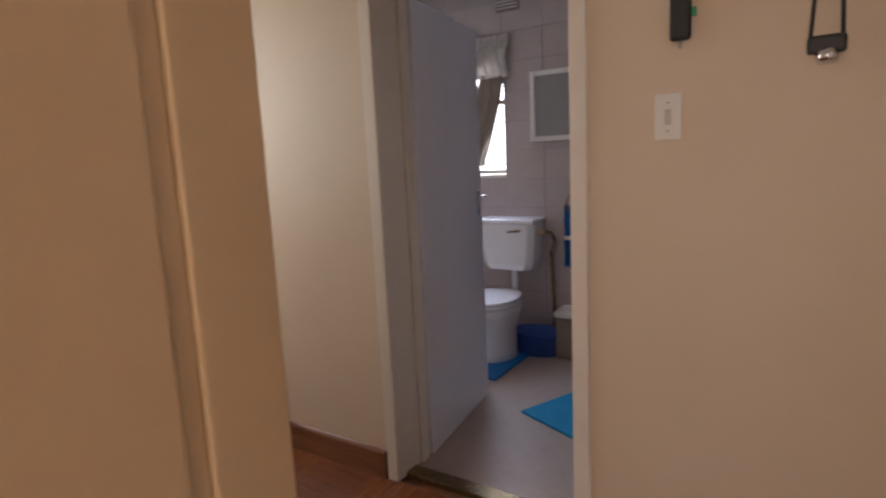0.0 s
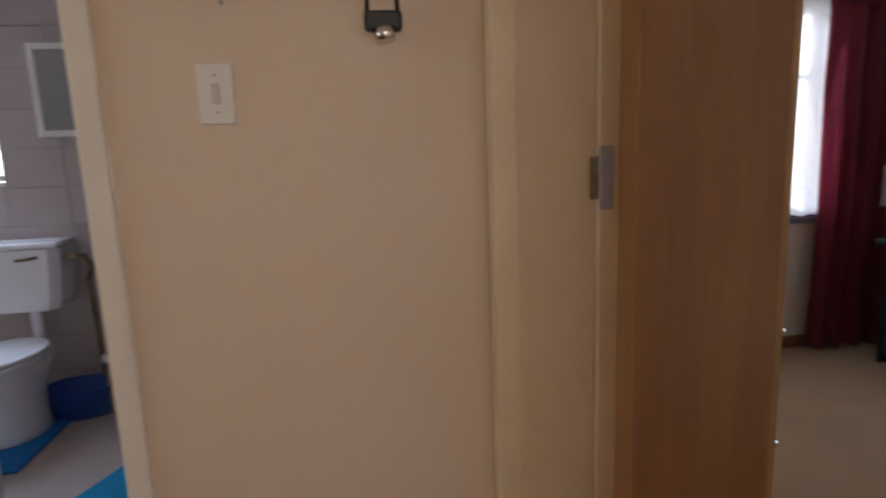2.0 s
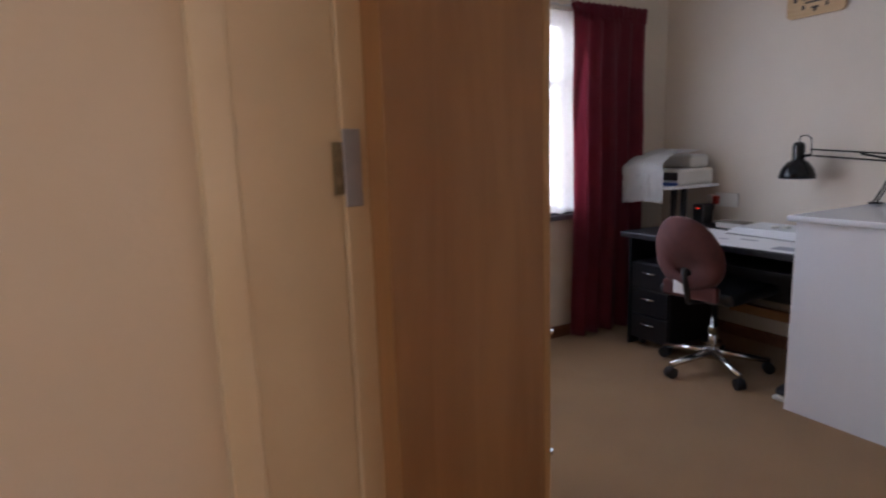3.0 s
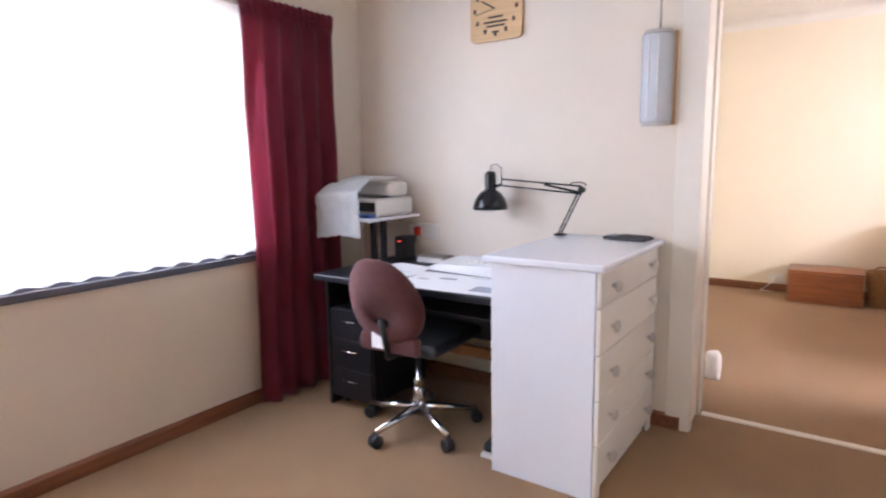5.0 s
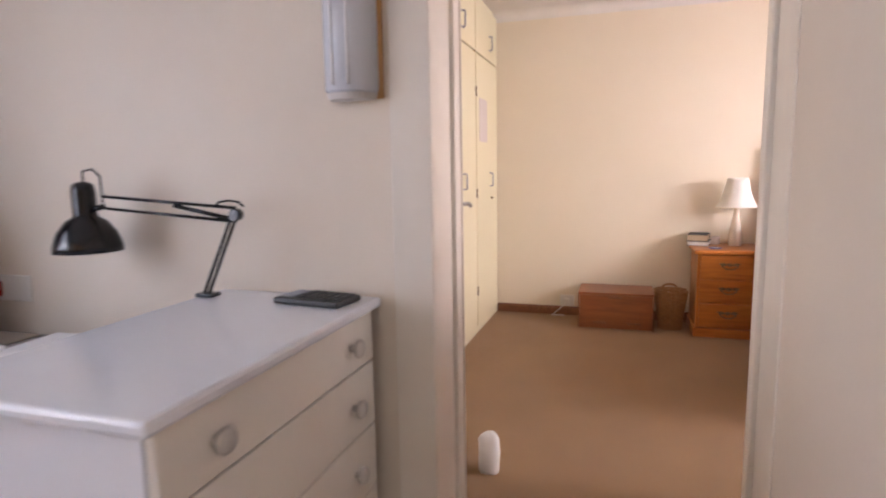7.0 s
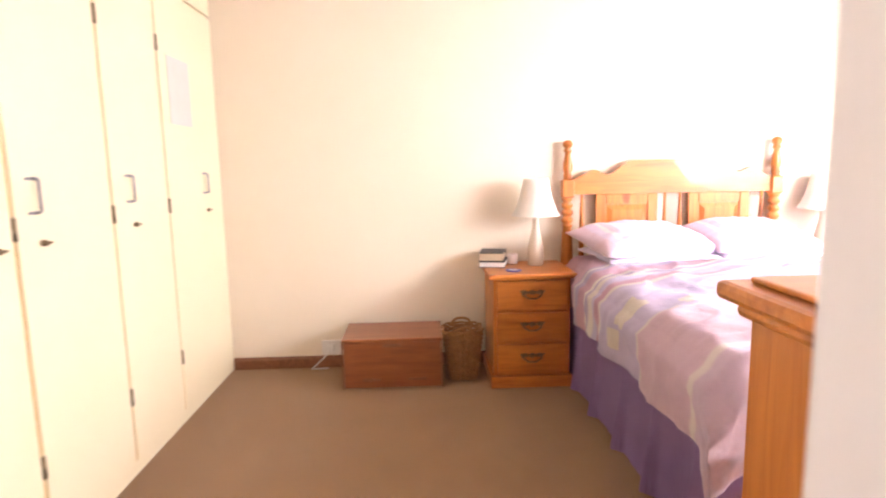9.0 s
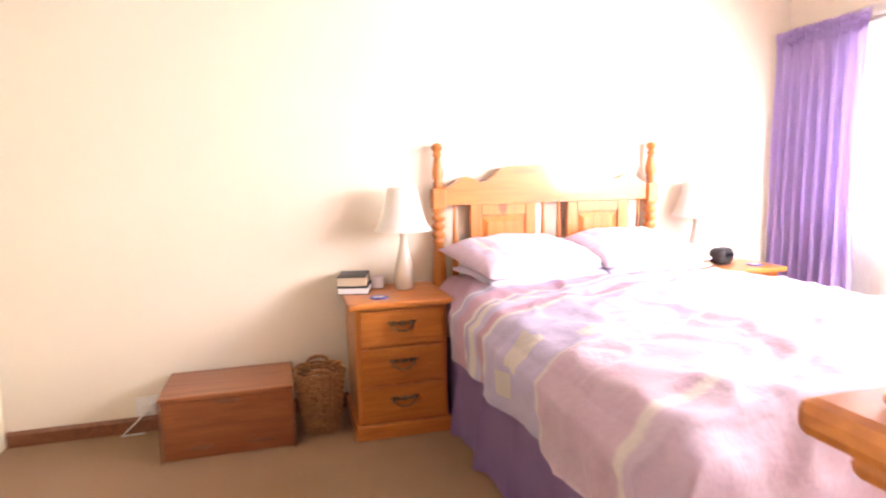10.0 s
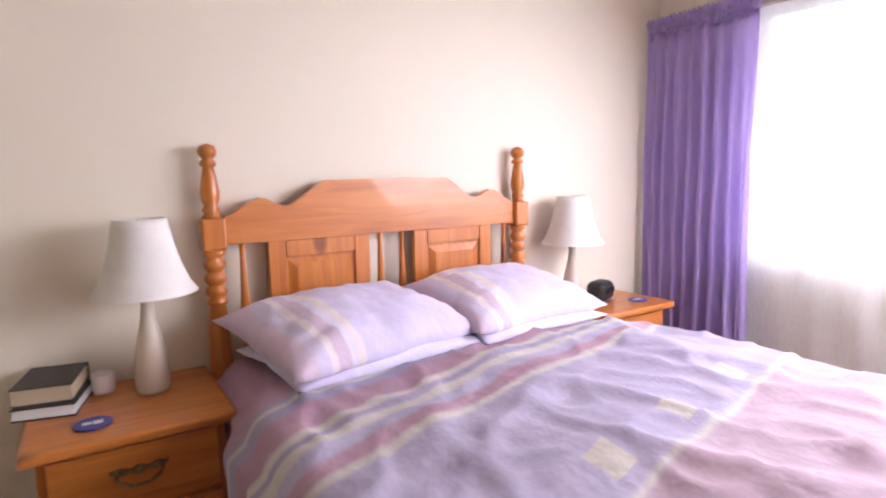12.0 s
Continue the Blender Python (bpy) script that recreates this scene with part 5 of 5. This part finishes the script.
DUVET = bedding_material("duvet_cotton", [(0, PK), (0.45, GL), (0.468, CR), (0.485, GL), (0.53, PK), (0.63, CR), (0.665, GL), (0.695, CR), (0.735, LV), (0.78, PK), (0.83, CR), (0.86, FIELD), (1.31, CR), (1.328, ROSE), (1.74, CR), (1.78, PALE)],
                         [(-1.235, 0.50, 0.045), (-1.225, 0.18, 0.045), (-1.235, -0.12, 0.045), (-1.235, -0.44, 0.045), (-1.12, 0.79, 0.05, 0.655), (-1.06, 0.79, 0.045, 0.535)], "x", 2.0, 0.23)
SOFT_CREAM, SOFT_PINK = (0.74, 0.66, 0.68), (0.60, 0.47, 0.58)
PILLOW = bedding_material("pillow_cotton", [(0, (0.60, 0.54, 0.72)), (0.47, SOFT_CREAM), (0.50, LV), (0.52, SOFT_PINK), (0.56, SOFT_CREAM), (0.585, GL), (0.63, SOFT_PINK)], [], "y", 0.8)
UNDER_PILLOW = bedding_material("under_pillow_cotton", [(0, (0.62, 0.58, 0.72)), (0.5, (0.58, 0.53, 0.68))], [], "y", 0.8)


def pillow(place, turn, tilt, mat, label, w=0.70, d=0.44, h=0.19, seed=1):
    bm = bmesh.new()
    nu, nv = 40, 28
    sheets = []
    for side in (1, -1):
        grid = []
        for j in range(nv + 1):
            row = []
            for i in range(nu + 1):
                u, v = i / nu * 2 - 1, j / nv * 2 - 1
                puff = (max(0, 1 - abs(u) ** 2.6) * max(0, 1 - abs(v) ** 2.4)) ** 0.55
                x = d / 2 * v * (1 - 0.07 * (1 - u * u))
                y = w / 2 * u * (1 - 0.06 * (1 - v * v)) + 0.35
                wr = 0.010 * noise.noise((u * 3.5, v * 5, seed)) + 0.006 * noise.noise((u * 9, v * 10, seed + 4))
                z = side * (h / 2 * puff * (1.1 if side > 0 else 0.75) + wr * min(1, puff * 2)) + 0.012 * noise.noise((u * 2, v * 2, seed + 8)) + h * 0.4
                row.append(bm.verts.new((x, y, z)))
            grid.append(row)
        for a, b in zip(grid, grid[1:]):
            for i in range(nu):
                bm.faces.new((a[i], a[i + 1], b[i + 1], b[i])).smooth = True
        sheets.append(grid)
    bmesh.ops.remove_doubles(bm, verts=bm.verts[:], dist=0.004)
    ob = solid("pillow", bm, mat, label, "pillow", group="pillows on the bed")
    ob.matrix_world = pose(*place) @ pose(0, 0, 0, 0, -tilt, turn) @ pose(0, -0.35, 0)
    return ob


BY = -0.905   # middle line of the bed


def bed():
    ob = thing("double_bed", (7.93, BY, 0), "orange pine double bed with turned posts and panelled headboard", "bed")
    half = 0.645
    for s in (-1, 1):
        prof = [(0.036, 0), (0.036, 0.55), (0.040, 0.62), (0.031, 0.82), (0.026, 0.86), (0.033, 0.868), (0.033, 0.876)]
        for k in range(3):
            z = 0.885 + k * 0.045
            prof += [(0.024, z), (0.034, z + 0.012), (0.036, z + 0.022), (0.034, z + 0.032), (0.024, z + 0.043)]
        prof += [(0.034, 1.03), (0.034, 1.045)]
        post = part("post", lathe(bmesh.new(), prof, (0, s * half, 0), 20), PINE_UP, ob)
        part("post_block", boxed(((-0.036, s * half - 0.036, 1.046), (0.036, s * half + 0.036, 1.15)), bevel=0.006), PINE_UP, post)
        fin = [(0.032, 1.151), (0.022, 1.165), (0.030, 1.175), (0.022, 1.19), (0.029, 1.21), (0.031, 1.235), (0.022, 1.29), (0.017, 1.315), (0.026, 1.32), (0.026, 1.33), (0.017, 1.34), (0.028, 1.352), (0.031, 1.366), (0.024, 1.382), (0.004, 1.39)]
        part("finial", lathe(bmesh.new(), fin, (0, s * half, 0), 20), PINE_UP, post)
    # shaped top rail
    bm = bmesh.new()
    lo, hi = [], []
    w = half - 0.037
    for i in range(61):
        y = -w + 2 * w * i / 60
        a = abs(y) / w
        if a < 0.40:
            z = 1.265
        elif a < 0.66:
            t = (a - 0.40) / 0.26
            z = 1.265 - 0.085 * (3 * t * t - 2 * t ** 3)
        elif a < 0.80:
            t = (a - 0.66) / 0.14
            z = 1.18 + 0.03 * (3 * t * t - 2 * t ** 3)
        else:
            t = (a - 0.80) / 0.20
            z = 1.21 - 0.055 * (3 * t * t - 2 * t ** 3)
        lo.append([bm.verts.new((x, y, 1.06)) for x in (-0.016, 0.016)])
        hi.append([bm.verts.new((x, y, z)) for x in (-0.016, 0.016)])
    for i in range(60):
        for k in (0, 1):
            bm.faces.new((lo[i][k], lo[i + 1][k], hi[i + 1][k], hi[i][k]))
        bm.faces.new((hi[i][0], hi[i][1], hi[i + 1][1], hi[i + 1][0]))
        bm.faces.new((lo[i][0], lo[i][1], lo[i + 1][1], lo[i + 1][0]))
    for i in (0, 60):
        bm.faces.new((lo[i][0], lo[i][1], hi[i][1], hi[i][0]))
    part("top_rail", bm, PINE, ob)
    part("bottom_rail", boxed(((-0.016, -w, 0.55), (0.016, w, 0.64)), bevel=0.003), PINE, ob)
    for c in (-0.295, 0.280):
        fr = part("panel_frame", boxed(((-0.014, c - 0.19, 0.641), (0.014, c - 0.13, 1.059)), ((-0.014, c + 0.13, 0.641), (0.014, c + 0.19, 1.059)), ((-0.014, c - 0.129, 1.0), (0.014, c + 0.129, 1.059)), bevel=0.003), PINE_UP, ob)
        bm = bmesh.new()
        box(bm, (-0.004, c - 0.129, 0.641), (0.008, c + 0.129, 0.999))
        f = [q for q in bm.faces if q.normal.x < -0.9]
        r = bmesh.ops.inset_region(bm, faces=f, thickness=0.012)
        r = bmesh.ops.inset_region(bm, faces=f, thickness=0.04, depth=0.012)
        part("raised_panel", bm, PINE_UP, fr)
    for y in (-0.565, -0.055, 0.04, 0.555):
        part("spindle", lathe(bmesh.new(), [(0.010, 0.641), (0.018, 0.68), (0.018, 0.70), (0.012, 0.712), (0.016, 0.73), (0.019, 0.80), (0.013, 0.90), (0.009, 1.0), (0.009, 1.059)], (0, y, 0), 12), PINE_UP, ob)
    part("base", boxed(((-1.88, -0.66, 0.08), (-0.04, 0.66, 0.34)), bevel=0.01), WHITE_CLOTH, ob)
    part("mattress", boxed(((-1.90, -0.665, 0.341), (-0.04, 0.665, 0.60)), bevel=0.04), WHITE_CLOTH, ob)


bed()


def valance():
    """A pleated skirt round the bed base."""
    bm = bmesh.new()
    path = []
    for i in range(260):
        path.append((-0.05 - 1.86 * i / 259, 0.675, (0, 1)))
    for i in range(180):
        path.append((-1.915, 0.675 - 1.35 * i / 179, (-1, 0)))
    for i in range(260):
        path.append((-1.91 + 1.86 * i / 259, -0.675, (0, -1)))
    s = 0.0
    rows = [[], [], [], []]
    for i, (x, y, o) in enumerate(path):
        k = i / 47.0
        pleat = 0.018 * max(0, math.sin(2 * math.pi * k)) ** 6 * 2 + 0.010 * noise.noise((i * 0.05, 0, 3))
        for j, (z, f) in enumerate(((0.44, 0.1), (0.27, 0.5), (0.14, 0.9), (0.012, 1.25))):
            d = pleat * f + 0.012 * f
            rows[j].append(bm.verts.new((x + o[0] * d, y + o[1] * d, z + (0.006 * noise.noise((i * 0.08, 5, 1)) if j == 3 else 0))))
    for a, b in zip(rows, rows[1:]):
        for i in range(len(a) - 1):
            bm.faces.new((a[i], a[i + 1], b[i + 1], b[i])).smooth = True
    bmesh.ops.solidify(bm, geom=bm.faces[:], thickness=0.003)
    solid("bed_valance", bm, VALANCE, "pleated lilac valance hanging round the bed base", "valance", (7.93, BY, 0))


valance()


def duvet():
    """A puffed quilt that lies on the mattress and hangs over both sides and the foot."""
    bm = bmesh.new()
    L, over = 1.93, 0.21
    nu, nv = 120, 130
    grid = []
    for j in range(nv + 1):
        row = []
        t = (j / nv) * 2 - 1
        for i in range(nu + 1):
            u = i / nu
            a = u * (L + 0.30)
            g = max(0.0, min(1.0, (a - 0.38) / 0.2))
            W = 0.68 + (0.06 if t > 0 else 0.14) * g * g * (3 - 2 * g)
            s = t * (W + over)
            # along the bed
            x, drop_x = (-a, 0.0) if a < L else (-L - 0.05 * min(1, (a - L) / 0.1), a - L)
            r = 0.09
            if abs(s) < W - r:
                y, drop = s, 0.0
            else:
                e = abs(s) - (W - r)
                q = min(e / (r * 1.57), 1.0) * math.pi / 2
                y = math.copysign(W - r + r * math.sin(q), s)
                drop = r * (1 - math.cos(q)) + max(0, e - r * 1.57)
            top = 0.70 - 0.012 * t + 0.03 * math.cos(min(1, abs(s) / W) * math.pi / 2)
            fold = 0.022 * noise.noise((a * 1.6 + s * 0.9, s * 2.6, 1.0)) + 0.014 * noise.noise((a * 4.0 - s * 2.0, s * 5.0 + a, 4.0)) + 0.006 * noise.noise((a * 11, s * 11, 7.0)) + 0.012 * u * math.sin(9 * a + 14 * s + 5 * noise.noise((a * 2, s * 2, 41.0))) * max(0.0, noise.noise((a * 1.5, s * 1.5, 44.0)))
            fold += 0.016 * max(0.0, noise.noise((a * 2.2 + s * 3.2, s * 1.0 - a * 1.0, 12.0))) ** 0.6
            ridge = abs(noise.noise((a * 2.3 + s * 1.6, s * 2.4 - a * 0.9, 21.0)))
            fold += (0.010 + 0.006 * u) * max(0.0, 1 - ridge * 5) + 0.009 * max(0.0, 1 - abs(noise.noise((a * 5 - s * 3, s * 4 + a * 2, 27.0))) * 6)
            z = top - drop - drop_x
            if drop > 0.05:
                y += math.copysign(0.018 * math.sin(a * 13 + 2 * noise.noise((a * 3, 0, 2))) * min(1, drop / 0.25) + fold * 1.2 + 0.02, s)
            else:
                z += fold
            if drop_x > 0.04:
                x -= fold * 1.2
            z += 0.018 * noise.noise((a * 4, t * 4, 33)) * (1 if drop > 0.25 else 0)
            # rounded at the pillow end
            if a < 0.06:
                z -= 0.05 * (1 - a / 0.06) ** 2
            row.append(bm.verts.new((x - 0.07, y, max(z, 0.20))))
        grid.append(row)
    for a, b in zip(grid, grid[1:]):
        for i in range(nu):
            bm.faces.new((a[i], a[i + 1], b[i + 1], b[i])).smooth = True
    bmesh.ops.solidify(bm, geom=bm.faces[:], thickness=0.012)
    solid("duvet", bm, DUVET, "rumpled lilac and pink striped duvet spread over the bed", "duvet", (7.93, BY, 0))


duvet()
pillow((7.57, -0.62, 0.705), 8, 3, UNDER_PILLOW, "pale lilac pillow lying under another on the bed", 0.66, 0.42, 0.10, 3)
pillow((7.615, -0.60, 0.735), 12, 9, PILLOW, "plump lilac striped pillow leaning on another", 0.70, 0.50, 0.185, 5)
pillow((7.61, -1.25, 0.705), 4, 3, UNDER_PILLOW, "pale lilac pillow lying under another on the bed", 0.62, 0.42, 0.10, 13)
pillow((7.66, -1.235, 0.735), 5, 9, PILLOW, "plump lilac striped pillow leaning on another", 0.65, 0.50, 0.185, 15)


def dresser():
    """A tall pine chest with its back to the partition; its drawers face the bed."""
    ob = thing("pine_dresser", (5.0, -0.335, 0), "orange pine chest with moulded top at the bed's foot", "dresser")
    part("body", boxed(((-0.27, -0.485, 0.08), (0.245, 0.485, 1.015)), bevel=0.003), PINE_UP, ob)
    part("top_moulding", boxed(((-0.28, -0.50, 1.016), (0.265, 0.50, 1.038)), bevel=0.010), PINE, ob)
    top = part("top", boxed(((-0.285, -0.52, 1.039), (0.29, 0.52, 1.068)), bevel=0.010), PINE, ob)
    part("raised_panel", boxed(((-0.285, -0.485, 1.0685), (0.255, 0.485, 1.078)), bevel=0.004), PINE, top)
    part("plinth", boxed(((-0.28, -0.50, 0), (0.26, 0.50, 0.079)), bevel=0.006), PINE, ob)
    for k in range(4):
        d = part("drawer", boxed(((0.2455, -0.455, 0.10 + k * 0.22), (0.262, 0.455, 0.31 + k * 0.22)), bevel=0.004), PINE, ob)
        for y in (-0.25, 0.25):
            turned_handle(0.262, y, 0.21 + k * 0.22, d, -1)


dresser()

# ---- pieces: passage parquet, bathroom tiles ----
PLANK, TILE_W, TILE_H = 0.30, 0.30, 0.20
me_a = to_mesh("parquet_block", boxed(((0.0008, 0.0008, -0.017), (PLANK - 0.0008, 0.0592, 0)), bevel=0.0012), PARQUET)
me_b = to_mesh("parquet_block_cross", boxed(((0.0008, 0.0008, -0.017), (0.0592, PLANK - 0.0008, 0)), bevel=0.0012), PARQUET_2)
for i in range(-5, 4):
    for j in range(1, 6):
        x, y = i * PLANK + 0.2, (j - 1) * PLANK + 0.06
        for k in range(5):
            if x > 1.12 or y > YH + 0.02:
                continue
            ob = new("parquet_block", me_a if (i + j) % 2 else me_b)
            ob.parent = hall_floor
            ob.location = (x, y + k * 0.06, 0) if (i + j) % 2 else (x + k * 0.06, y, 0)
tile_me = to_mesh("tile", boxed(((0.0015, -0.006, 0.0015), (TILE_W - 0.0015, 0.0, TILE_H - 0.0015)), bevel=0.0015), BATH_TILE)
for i in range(-5, 3):
    for j in range(12):
        x, z = i * TILE_W - 0.085, j * TILE_H
        if x < WIN_B[1] - 0.02 and x + TILE_W > WIN_B[0] and z + TILE_H > WIN_B[2] + 0.02 and z < WIN_B[3]:
            continue
        ob = new("tile", tile_me)
        ob.parent = bath_wall
        ob.location = (x, Y_BATH - 0.0005, z)
